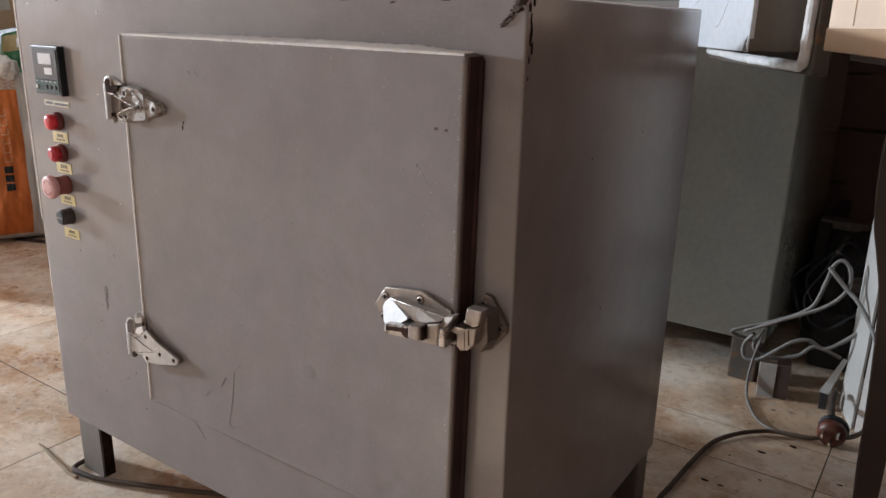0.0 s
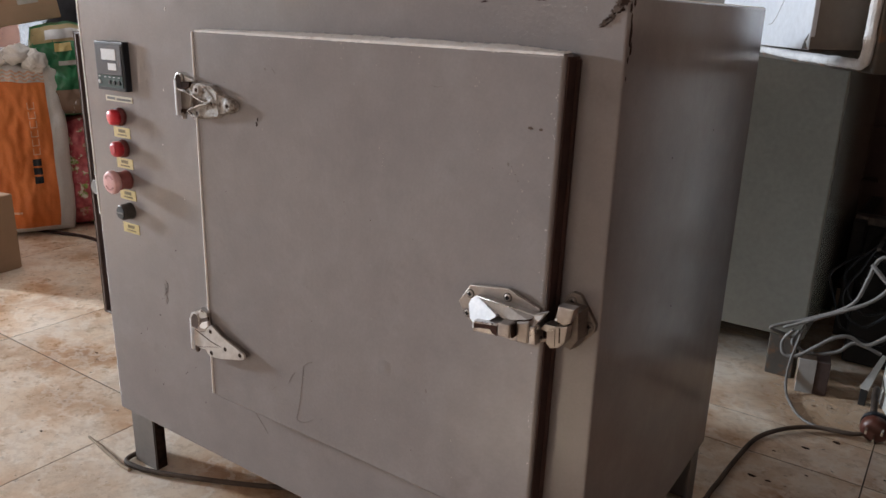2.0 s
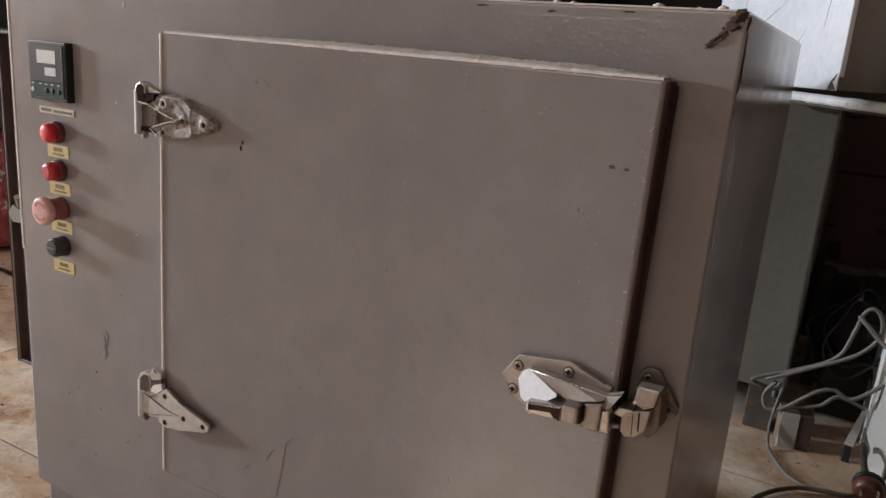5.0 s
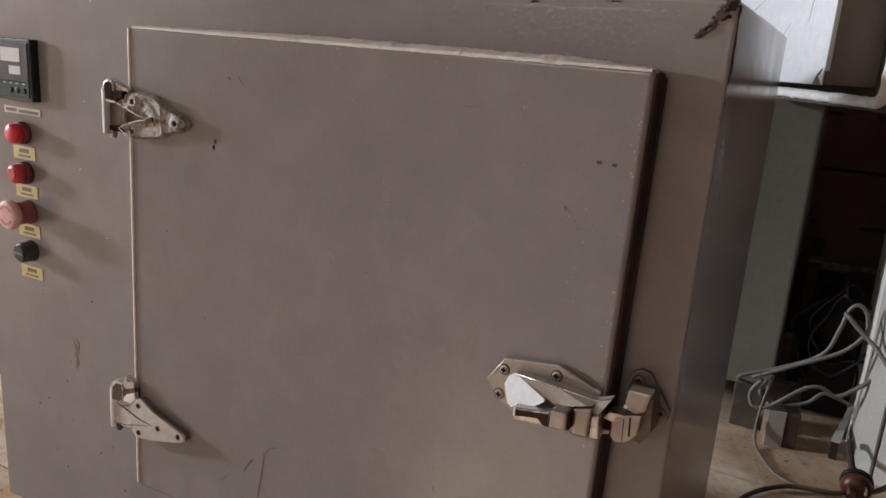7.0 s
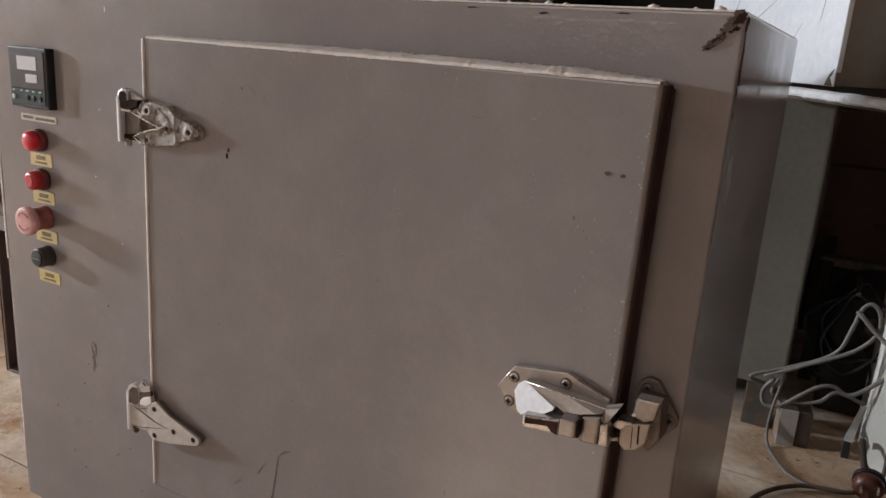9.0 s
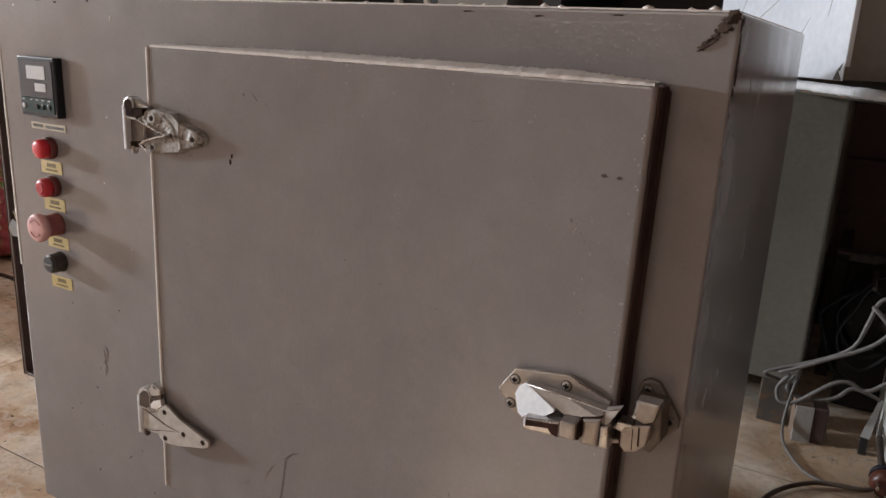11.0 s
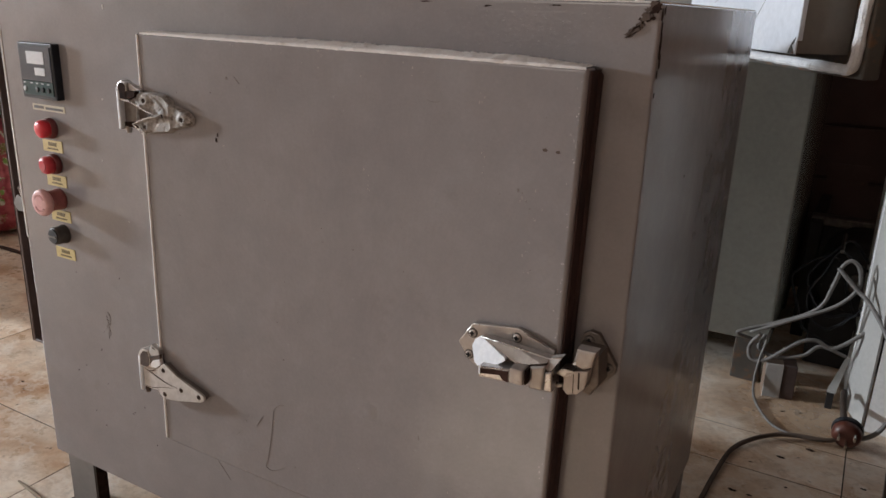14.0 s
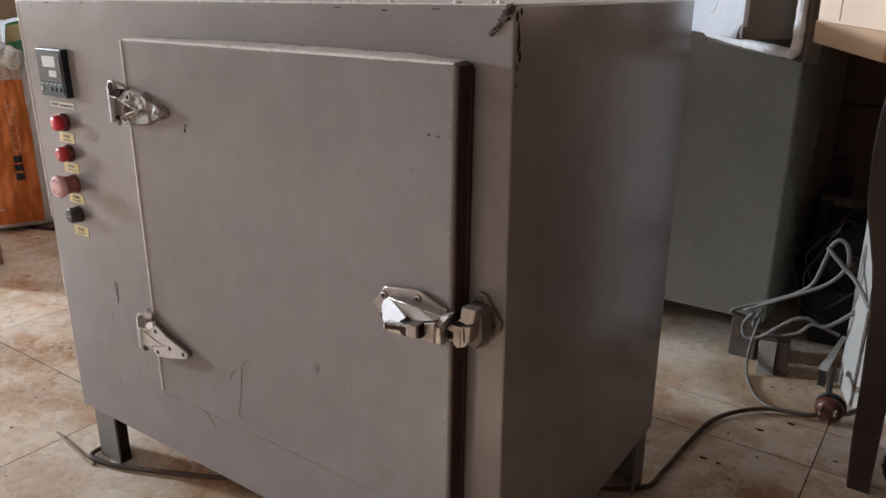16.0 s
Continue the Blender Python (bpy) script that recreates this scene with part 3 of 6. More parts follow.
for axis, lo, hi in (((1, 0, 0), DX0, DX1), ((0, 0, 1), DZ0, DZ1)):
    for c in [lo + 0.0065, lo + 0.012] + [lo + (hi - lo) * k / 18 for k in range(1, 18)] + [hi - 0.012, hi - 0.0065]:
        bmesh.ops.bisect_plane(bm, geom=bm.verts[:] + bm.edges[:] + bm.faces[:], plane_co=(c * axis[0], 0, c * axis[2]), plane_no=axis)
door = part("door", sagged(dished(bm)), PAINT, oven, "closed door with scratched paint", True)
# the lip beyond the door's right edge stands in for its shadow
part("gasket", sagged(box(DX0 + 0.006, DX1 + 0.0055, -0.0092, 0.0005, DZ0 + 0.006, DZ1 - 0.006, 0.002, 1)), GASKET, door, "dark brown rubber seal, widened to imitate the door's shadow")


def crust(x0, x1, y0, y1, z, height, seed, drop=0.0035):
    """A grainy bed of dust lying on a ledge, spilling a little over its front."""
    bm, n, rows = bmesh.new(), 420, []
    for i in range(n + 1):
        x = x0 + (x1 - x0) * i / n
        bed = height * (0.66 + 0.16 * noise.noise((x * 11, seed, 0)) + 0.07 * noise.noise((x * 47, seed, 2))) * min(1, 0.3 + 2.6 * (x - x0), 0.22 + 10 * (x1 - x))
        f = y0 - 0.0026 - 0.001 * noise.noise((x * 70, 3, seed))
        row = [bm.verts.new((x, f, z - drop - 0.0018 * abs(noise.noise((x * 130, seed, 7)))))]
        for j in range(7):
            s = j / 6
            grain = 0.16 * height * noise.noise((x * 420, s * 9, seed))
            row.append(bm.verts.new((x, f + (y1 - f) * s, z + 0.0003 + max(0, (bed * (0.12 + 0.88 * min(1, 1.15 * s)) + grain) * (1 if j < 6 else 0.5)))))
        rows.append(row)
    for a, b in zip(rows, rows[1:]):
        for k in range(7):
            bm.faces.new((a[k], b[k], b[k + 1], a[k + 1]))
    return bm


part("dust_ledge", sagged(crust(DX0 + 0.006, DX1 - 0.003, FRONT + 0.002, -0.004, DZ1, 0.0098, 3, 0.0020)), DUSTY, door, "pale dust lying on the door edge", True)
part("edge_strip", sagged(box(DX1 - 0.0005, DX1 + 0.0025, FRONT + 0.005, -0.0005, DZ0 + 0.004, DZ1 - 0.003, 0.0008, 1)), GASKET, door, "dark brown rubber strip on the door edge")
# pale strip: worn edge with its highlight painted in
part("lit_worn_edge", sagged(box(DX0 - 0.0017, DX0 + 0.0024, FRONT - 0.0021, -0.012, DZ0 + 0.004, DZ1 - 0.002, 0.00203, 5)), LITWHITE, door, "worn door edge with its highlight painted pale", True)
# painted highlight along the upper part of the corner
part("lit_corner", box(-0.0014, 0.0034, -0.0014, 0.006, 0.62, TOPZ - 0.004, 0.0022, 3), LITWHITE, oven, "cabinet corner with its highlight painted white")
part("dust_ledge", crust(0.004, W - 0.006, 0.0042, 0.03, TOPZ - 0.0004, 0.0030, 9, 0.0006), DUSTY, oven, "pale dust along the top edge")

# lumps in thick repainted patches and small dents in the sheet
def lumpy(x0, x1, z0, z1, y, nx, nz, height):
    """A patch of thick, bumpy paint; height(u, v, x, z) stands proud of the sheet, u and v run from 0 to 1."""
    bm = bmesh.new()
    g = []
    for j in range(nz + 1):
        row = []
        for i in range(nx + 1):
            u, v = i / nx, j / nz
            x, z = x0 + (x1 - x0) * u, z0 + (z1 - z0) * v
            fade = min(1, 5 * u, 5 * (1 - u), 5 * v, 5 * (1 - v))
            row.append(bm.verts.new((x, y + 0.0004 - fade * (0.00045 + max(0, height(u, v, x, z))), z)))
        g.append(row)
    for j in range(nz):
        for i in range(nx):
            bm.faces.new((g[j][i], g[j][i + 1], g[j + 1][i + 1], g[j + 1][i]))
    return bm


def blisters(spots, y):
    """Small round paint blisters at (x, z, radius, height) on the sheet at y."""
    verts, faces = [], []
    for x, z, r, h in spots:
        n = len(verts)
        turn, slim = 7.3 * n, 0.45 + 0.5 * abs(math.sin(1.7 * n))
        c, s = math.cos(turn), math.sin(turn)
        for k, q in ((1.0, -0.0002), (0.72, 0.6 * h), (0.35, 0.92 * h)):
            verts += [(x + k * r * (c * math.cos(a) - s * slim * math.sin(a)), y - q, z + k * r * (s * math.cos(a) + c * slim * math.sin(a))) for a in (math.pi * i / 4 for i in range(8))]
        verts.append((x, y - h, z))
        for b in (0, 8):
            faces += [(n + b + i, n + b + (i + 1) % 8, n + b + 8 + (i + 1) % 8, n + b + 8 + i) for i in range(8)]
        faces += [(n + 16 + i, n + 16 + (i + 1) % 8, n + 24) for i in range(8)]
    me = bpy.data.meshes.new("tmp")
    me.from_pydata(verts, [], faces)
    bm = bmesh.new()
    bm.from_mesh(me)
    bpy.data.meshes.remove(me)
    return bm


rnd = random.Random(77)
spots = []
for i in range(1700):
    x, z = rnd.uniform(0.55, 1.160), rnd.uniform(1.026, 1.077)
    if noise.noise((x * 14, 2.0, z * 22)) + 1.5 * (x - 0.98) > rnd.uniform(-0.5, 0.5):
        r = rnd.uniform(0.0007, 0.0020) * rnd.uniform(0.5, 1)
        spots.append((x, z, r, 0.10 * r))
for i in range(160):
    x, z = rnd.uniform(0.03, 0.40), rnd.uniform(0.99, 1.076)
    if noise.noise((x * 20, 5.0, z * 20)) > 0.05:
        r = rnd.uniform(0.0006, 0.0013)
        spots.append((x, z, r, 0.12 * r))
for i in range(90):
    x, z = rnd.uniform(1.116, 1.160), 1.03 - 0.5 * rnd.random() ** 2
    r = rnd.uniform(0.0005, 0.0011)
    spots.append((x, z, r, 0.12 * r))
tagged(part("blistered_paint", blisters(spots, 0), PAINT, oven, smooth=True), "blistered repainted sheet", kind="stuff")
spots = []
for i in range(900):
    z = rnd.uniform(0.36, DZ1 - 0.012)
    if noise.noise((4.0, 1.0, z * 13)) > rnd.uniform(-0.55, 0.25):
        x, r = DX1 - 0.005 - 0.028 * rnd.random() ** 2.4 + 0.0150 * (z - DZ1), rnd.uniform(0.0004, 0.0011)
        spots.append((x, z, r, 0.4 * r))
for i in range(70):
    x, z, r = rnd.uniform(0.55, 1.05), rnd.uniform(0.92, 1.008), rnd.uniform(0.0004, 0.0009)
    spots.append((x, z, r, 0.25 * r))
tagged(part("blistered_paint", blisters(spots, FRONT), PAINT, door, smooth=True), "blistered paint along the door edge", kind="stuff")
part("lumpy_paint", lumpy(0.86, 1.160, 1.024, 1.0775, 0, 240, 44, lambda u, v, x, z: 0.00032 * max(0, noise.noise((x * 130, 3.0, z * 170)) - 0.10) + 0.00022 * max(0, noise.noise((x * 310, 9.0, z * 330)) - 0.15)), PAINT, oven, "thick lumpy paint", True)
for cx, cz, r, d in ((0.822, 0.510, 0.020, 0.0011), (0.742, 0.430, 0.030, 0.0006)):
    part("dent", lumpy(cx - r, cx + r, cz - r, cz + r, FRONT, 20, 20, lambda u, v, x, z: d * max(0, 1 - ((x - cx) ** 2 + (z - cz) ** 2) / (0.75 * r) ** 2) ** 2), PAINT, door, "small dent beaten outward", True)

# rust, chips and scratches
rnd = random.Random(31)
for i in range(54):
    t = (i % 23) / 22
    cx, cz, s = 1.134 + 0.028 * t + rnd.uniform(-0.003, 0.003), 1.045 + 0.027 * t + rnd.uniform(-0.003, 0.010) * (0.4 + t), (0.0028 + 0.0048 * t) * rnd.uniform(0.4, 1.3)
    bm = blotch(cx, cz, 2.0 * s, 1.15 * s, 0, i, 15, 0.75, 0.0011 + 0.00003 * i)
    bmesh.ops.rotate(bm, cent=(cx, 0, cz), matrix=Matrix.Rotation(radians(rnd.uniform(-60, -15)), 3, "Y"), verts=bm.verts)
    part("rust_chip", bm, RUSTSHADE if i % 4 == 1 else GRIMESHADE, oven, "dark rust where the paint has chipped")
for cy, cz, w, h, seed in ((0.006, 1.068, 0.008, 0.014, 5), (0.016, 1.073, 0.006, 0.010, 15), (0.010, 1.054, 0.004, 0.018, 6), (0.012, 1.040, 0.006, 0.022, 7), (0.010, 1.033, 0.005, 0.024, 8), (0.015, 1.020, 0.006, 0.018, 9), (0.009, 1.007, 0.004, 0.010, 10), (0.008, 0.985, 0.003, 0.006, 17), (0.22, 0.86, 0.003, 0.004, 12), (0.42, 0.88, 0.003, 0.003, 13), (0.30, 0.6, 0.003, 0.004, 14)):
    bm = blotch(0, 0, w, h, 0, seed)
    bmesh.ops.transform(bm, matrix=Matrix.Translation((W, cy, cz)) @ Matrix.Rotation(radians(90), 4, "Z"), verts=bm.verts)
    part("rust_chip", bm, RUSTSHADE, oven, "dark rust where the paint has chipped")
for i, (cx, w, h) in enumerate(((0.118, 0.018, 0.0035), (0.158, 0.010, 0.003), (0.236, 0.008, 0.0035), (0.880, 0.022, 0.0022), (0.965, 0.014, 0.003), (1.050, 0.022, 0.0026))):
    part("rust_chip", blotch(cx, TOPZ - 0.006 - 0.003 * (i % 3 == 1), w, h, 0, 200 + i, 15, 0.65), RUSTSHADE, oven, "dark chip along the top edge")
for i, (cx, cz, w, h) in enumerate(((0.052, 1.066, 0.007, 0.004), (0.285, 1.052, 0.004, 0.010), (0.262, 0.905, 0.003, 0.004), (0.246, 0.800, 0.003, 0.003), (0.30, 0.700, 0.004, 0.002))):
    part("pale_chip", blotch(cx, cz, w, h, 0, 240 + i, 11, 0.6), PALECHIP, oven)
rnd = random.Random(53)
for cx, cz, n, sx, sz in ((0.746, 1.006, 9, 0.003, 0.012), (0.592, 1.010, 4, 0.004, 0.006), (0.984, 0.899, 5, 0.003, 0.008), (0.979, 0.967, 4, 0.004, 0.006), (0.820, 0.852, 6, 0.006, 0.014), (1.050, 0.852, 7, 0.014, 0.014), (0.563, 0.865, 2, 0.002, 0.002), (1.046, 0.800, 5, 0.006, 0.02), (0.670, 1.000, 3, 0.02, 0.006), (0.860, 0.995, 5, 0.03, 0.008), (0.545, 0.470, 3, 0.02, 0.02), (0.61, 0.39, 5, 0.03, 0.03), (0.90, 0.45, 4, 0.05, 0.05)):
    for i in range(n):
        x, z, q = cx + rnd.gauss(0, sx), min(cz + rnd.gauss(0, sz), DZ1 - 0.008), rnd.uniform(0.0010, 0.0026)
        part("pale_chip", blotch(x, z, q, q * rnd.uniform(0.8, 2.4), FRONT, rnd.randint(0, 9999), 7, 0.6, 0.0003), RUBBED, door)
# pale flecks on the door's right edge: chips and painted glints
rnd = random.Random(61)
for i in range(45):
    z = rnd.uniform(0.42, 0.99) if i % 3 else rnd.choice((0.72, 0.84, 0.93, 0.98)) + rnd.uniform(-0.025, 0.02)
    x, q = DX1 - 0.0062 - 0.010 * rnd.random() ** 3 + 0.0150 * (z - DZ1), rnd.uniform(0.0008, 0.0018)
    part("pale_chip", blotch(x, z, q, q * rnd.uniform(0.9, 2.2), FRONT, 300 + i, 7, 0.6, 0.0003), PALECHIP, door)
rnd = random.Random(12)
for i in range(44):
    x, z, s = rnd.uniform(0.44, 1.07), rnd.uniform(0.35, 0.99), rnd.uniform(0.0010, 0.0024) * (1 if i < 16 else 0.62)
    part("paint_pit", blotch(x, z, s, s * rnd.uniform(0.8, 1.9), FRONT, 40 + i, 9), SCRATCH if i % 3 else GRIMESHADE, door)
for i in range(14):
    x, z, s = rnd.uniform(0.02, 0.38), rnd.uniform(0.17, 0.6), rnd.uniform(0.0015, 0.003)
    part("paint_pit", blotch(x, z, s, s * 1.4, 0, 80 + i, 9), RUSTSHADE, oven)
for cx, cz, w, h, mt in ((0.5535, 0.8805, 0.0030, 0.008, RUSTSHADE), (0.5505, 0.873, 0.0045, 0.009, RUSTSHADE), (1.0625, 0.9195, 0.0085, 0.0050, GRIMESHADE), (1.078, 0.919, 0.0068, 0.0050, GRIMESHADE), (1.033, 0.869, 0.0045, 0.006, SCRATCH), (1.0385, 0.8665, 0.0025, 0.002, SCRATCH), (1.044, 0.857, 0.002, 0.003, SCRATCH), (1.049, 0.849, 0.0025, 0.0025, SCRATCH), (0.578, 0.964, 0.0045, 0.006, SCRATCH)):
    part("paint_pit", blotch(cx, cz, w, h, FRONT, int(cx * 1e4), 11), mt, door)
for pts, w, y, host in (
    ([(0.209, 0.510), (0.216, 0.514), (0.221, 0.505), (0.219, 0.496), (0.213, 0.500), (0.211, 0.507)], 0.0014, 0, oven),
    ([(0.211, 0.498), (0.215, 0.493), (0.212, 0.486), (0.208, 0.480)], 0.0017, 0, oven),
    ([(0.219, 0.492), (0.215, 0.484), (0.219, 0.474), (0.217, 0.466)], 0.0019, 0, oven),
    ([(0.210, 0.487), (0.216, 0.479), (0.213, 0.470), (0.214, 0.461)], 0.0013, 0, oven),
    ([(0.221, 0.511), (0.222, 0.502), (0.220, 0.488)], 0.0012, 0, oven),
    ([(0.604, 0.418), (0.612, 0.432), (0.619, 0.441)], 0.0012, FRONT, door),
    ([(0.640, 0.457), (0.637, 0.430), (0.630, 0.385), (0.626, 0.366)], 0.0007, FRONT, door),
    ([(0.640, 0.458), (0.652, 0.469), (0.664, 0.472)], 0.0013, FRONT, door),
    ([(0.627, 0.365), (0.622, 0.353), (0.632, 0.347), (0.650, 0.354), (0.666, 0.366)], 0.0008, FRONT, door),
    ([(0.560, 0.388), (0.574, 0.402)], 0.0011, FRONT, door),
    ([(0.470, 0.300), (0.505, 0.262)], 0.0015, 0, oven),
    ([(0.905, 0.500), (0.906, 0.492)], 0.0016, FRONT, door),
    ([(0.592, 0.967), (0.601, 0.957)], 0.0014, FRONT, door),
    ([(0.905, 0.962), (0.915, 0.960), (0.926, 0.962)], 0.0009, FRONT, door),
):
    part("scratch", stroke(pts, w, y), SCRATCH, host)


def screw(x, y, z, r, parent):
    part("screw_seat", lathe([(r * 1.3, 0), (r * 1.22, 0.0009)], (x, y, z), seg=16), STEELDARK, parent)
    s = part("screw", lathe([(r, 0.0006), (r * 0.95, 0.0016), (r * 0.6, 0.0024)], (x, y, z), seg=16), LATCHPLATE if parent is latch else KEEPER, parent)
    part("slot", joined(box(x - r * 0.62, x + r * 0.62, y - 0.0031, y - 0.0014, z - r * 0.22, z + r * 0.22), box(x - r * 0.22, x + r * 0.22, y - 0.0031, y - 0.0014, z - r * 0.62, z + r * 0.62)), BLACK, parent)
    return s


# hinges
def cast_screw(v, h, lo, name, label=""):
    """A dark countersunk screw in a cast leaf at v = (x, z), with its head at y = lo."""
    part("screw_seat", lathe([(0.0045, 0), (0.0043, 0.0006)], (v[0], lo, v[1]), seg=18), GRIMESHADE, h)
    return part(name, lathe([(0.0030, 0), (0.0026, 0.0011)], (v[0], lo, v[1]), seg=14), RUSTSHADE, h, label)


def strap_hinge():
    """The lower hinge: a bright post with an open eye and ear on the cabinet, a smooth pale leaf on the door."""
    def at(*pts):
        return [(0.4275 + (x - 0.4275) * 0.962, z - 0.0012) for x, z in pts]

    y = FRONT
    h = part("hinge", prism(at((0.350, 0.4620), (0.3973, 0.4700), (0.4075, 0.4787), (0.4050, 0.4173), (0.3880, 0.4275), (0.350, 0.4190)), y + 0.030, y - 0.0070, 0.002), PALECAST, oven, "worn nickel-plated strap hinge, pale leaf")
    part("post", lathe([(0.0026, 0), (0.0044, 0.0015), (0.0046, 0.064), (0.0034, 0.068)], (0.3513, y - 0.007, 0.4155), (0.02, 0, 1), 14), GLINTCHROME, h, "post with its lit side painted bright", True)
    part("eye", prism(at((0.3475, 0.464), (0.3475, 0.484), (0.3535, 0.4945), (0.3635, 0.4990), (0.3740, 0.4975), (0.3785, 0.490), (0.3775, 0.470), (0.3620, 0.4625)), y + 0.002, y - 0.0110, 0.002), PALECAST, h)
    # flat dark plates paint the shade in socket and gap
    part("socket", prism(at((0.3525, 0.4665), (0.3548, 0.4865), (0.3628, 0.4945), (0.3728, 0.4950), (0.3760, 0.4815), (0.3745, 0.470), (0.3690, 0.466)), y - 0.0095, y - 0.0116), GRIMESHADE, h, "dark empty pin socket")
    part("ear", prism(at((0.3725, 0.4940), (0.3827, 0.5105), (0.3893, 0.5080), (0.4010, 0.5040), (0.4010, 0.4950), (0.3790, 0.4880)), y + 0.001, y - 0.0095, 0.0015), PALECAST, h, "pale chipped ear")
    part("grime", prism(at((0.3838, 0.5072), (0.3890, 0.5066), (0.3935, 0.5030), (0.3862, 0.5035)), y - 0.0090, y - 0.0099), GRIMESHADE, h, "dark grime")
    part("gap", prism(at((0.3735, 0.4787), (0.3827, 0.4885), (0.4035, 0.4972), (0.4038, 0.4893), (0.3850, 0.4815), (0.3765, 0.4690)), y - 0.006, y - 0.0106), GRIMESHADE, h, "dark gap between eye and leaf")
    part("lug", prism(at((0.3780, 0.4745), (0.3853, 0.4827), (0.4027, 0.4893), (0.4055, 0.4787), (0.3930, 0.4695), (0.3780, 0.4690)), y - 0.004, y - 0.0112, 0.0015), LITWHITE, h, "pale cast lug")
    part("pin", lathe([(0.0046, 0), (0.0046, 0.008), (0.0030, 0.010)], (0.3630, y - 0.006, 0.4230), (0, 0, -1), 12), GRIMESHADE, h)
    outline = at((0.4053, 0.4787), (0.4147, 0.4832), (0.4427, 0.4668), (0.5010, 0.4505), (0.5060, 0.4475), (0.5072, 0.4430), (0.5050, 0.4385), (0.4960, 0.4338), (0.4413, 0.4213), (0.4050, 0.4158), (0.3960, 0.4225), (0.3890, 0.4300), (0.3973, 0.4667))
    part("leaf", prism(outline, y - 0.0070, y - 0.0110, 0.0016), PALECAST, h)
    part("flank", prism([(0.45 + (x - 0.45) * 0.985, 0.449 + (z - 0.449) * 0.97) for x, z in outline], y + 0.0005, y - 0.0072), SCRATCH, h, "darker brown flank of the leaf")
    for p in at((0.4107, 0.4700), (0.4093, 0.4253), (0.4520, 0.4445), (0.4945, 0.4435)):
        cast_screw(p, h, y - 0.0108, "screw")
    part("groove", stroke(at((0.3600, 0.4625), (0.3733, 0.4600), (0.3960, 0.4533), (0.4173, 0.4480), (0.4427, 0.4460)), 0.0026, y - 0.0108, 0.0006), GRIMESHADE, h, "dark groove")
    part("groove", stroke(at((0.3560, 0.4285), (0.3800, 0.4300), (0.4050, 0.4370), (0.4400, 0.4452)), 0.0011, y - 0.0108, 0.0005), GRIMESHADE, h)
    part("groove", stroke(at((0.3640, 0.4560), (0.3760, 0.4590), (0.3900, 0.4640)), 0.0012, y - 0.0070, 0.0005), GRIMESHADE, h)
    return h


def relief(outline, ribs, hollows, bosses, step, height):
    """A worn casting: its outline raised by height, with ribs, sunken hollows and round bosses in one lumpy skin."""
    def along(px, pz, line):
        best = np.full(px.shape, 9.0)
        for (ax, az), (bx, bz) in zip(line, line[1:]):
            dx, dz = bx - ax, bz - az
            q = np.clip(((px - ax) * dx + (pz - az) * dz) / (dx * dx + dz * dz), 0, 1)
            best = np.minimum(best, np.hypot(px - ax - q * dx, pz - az - q * dz))
        return best

    def within(px, pz, line):
        odd = np.zeros(px.shape, bool)
        for (ax, az), (bx, bz) in zip(line, line[1:] + line[:1]):
            odd ^= ((az > pz) != (bz > pz)) & (px < (bx - ax) * (pz - az) / (bz - az + 1e-12) + ax)
        return np.where(odd, 1, -1) * along(px, pz, line + line[:1])

    xs, zs = [p[0] for p in outline], [p[1] for p in outline]
    gx, gz = np.meshgrid(np.arange(min(xs) - step, max(xs) + 2 * step, step), np.arange(min(zs) - step, max(zs) + 2 * step, step))
    edge = within(gx, gz, outline)
    h = height * np.clip(edge / 0.0022, 0, 1) ** 0.6
    for line, w, k in ribs:
        h += k * np.exp(-((along(gx, gz, line) / w) ** 2)) * np.clip(edge / 0.002, 0, 1)
    for line, k in hollows:
        h -= k * np.clip(within(gx, gz, line) / 0.0028, 0, 1)
    for bx, bz, r, k in bosses:
        h += k * np.exp(-(((np.hypot(gx - bx, gz - bz) - 0.62 * r) / (0.5 * r)) ** 2))
    rough = np.array([0.0004 * noise.noise((x * 130, z * 150, 3)) + 0.00040 * noise.noise((x * 300, z * 320, 8)) for x, z in zip(gx.flat, gz.flat)]).reshape(gx.shape)
    h = np.maximum(h + rough * (edge > 0.001), 0.0005) * (edge > 0)
    bm = bmesh.new()
    vs = {}
    for j, i in zip(*np.nonzero(edge > -1.5 * step)):
        vs[j, i] = bm.verts.new((gx[j, i], FRONT + 0.0006 - h[j, i], gz[j, i]))
    for j, i in list(vs):
        ring = [(j, i), (j, i + 1), (j + 1, i + 1), (j + 1, i)]
        if all(k in vs for k in ring):
            bm.faces.new([vs[k] for k in ring])
    return bm


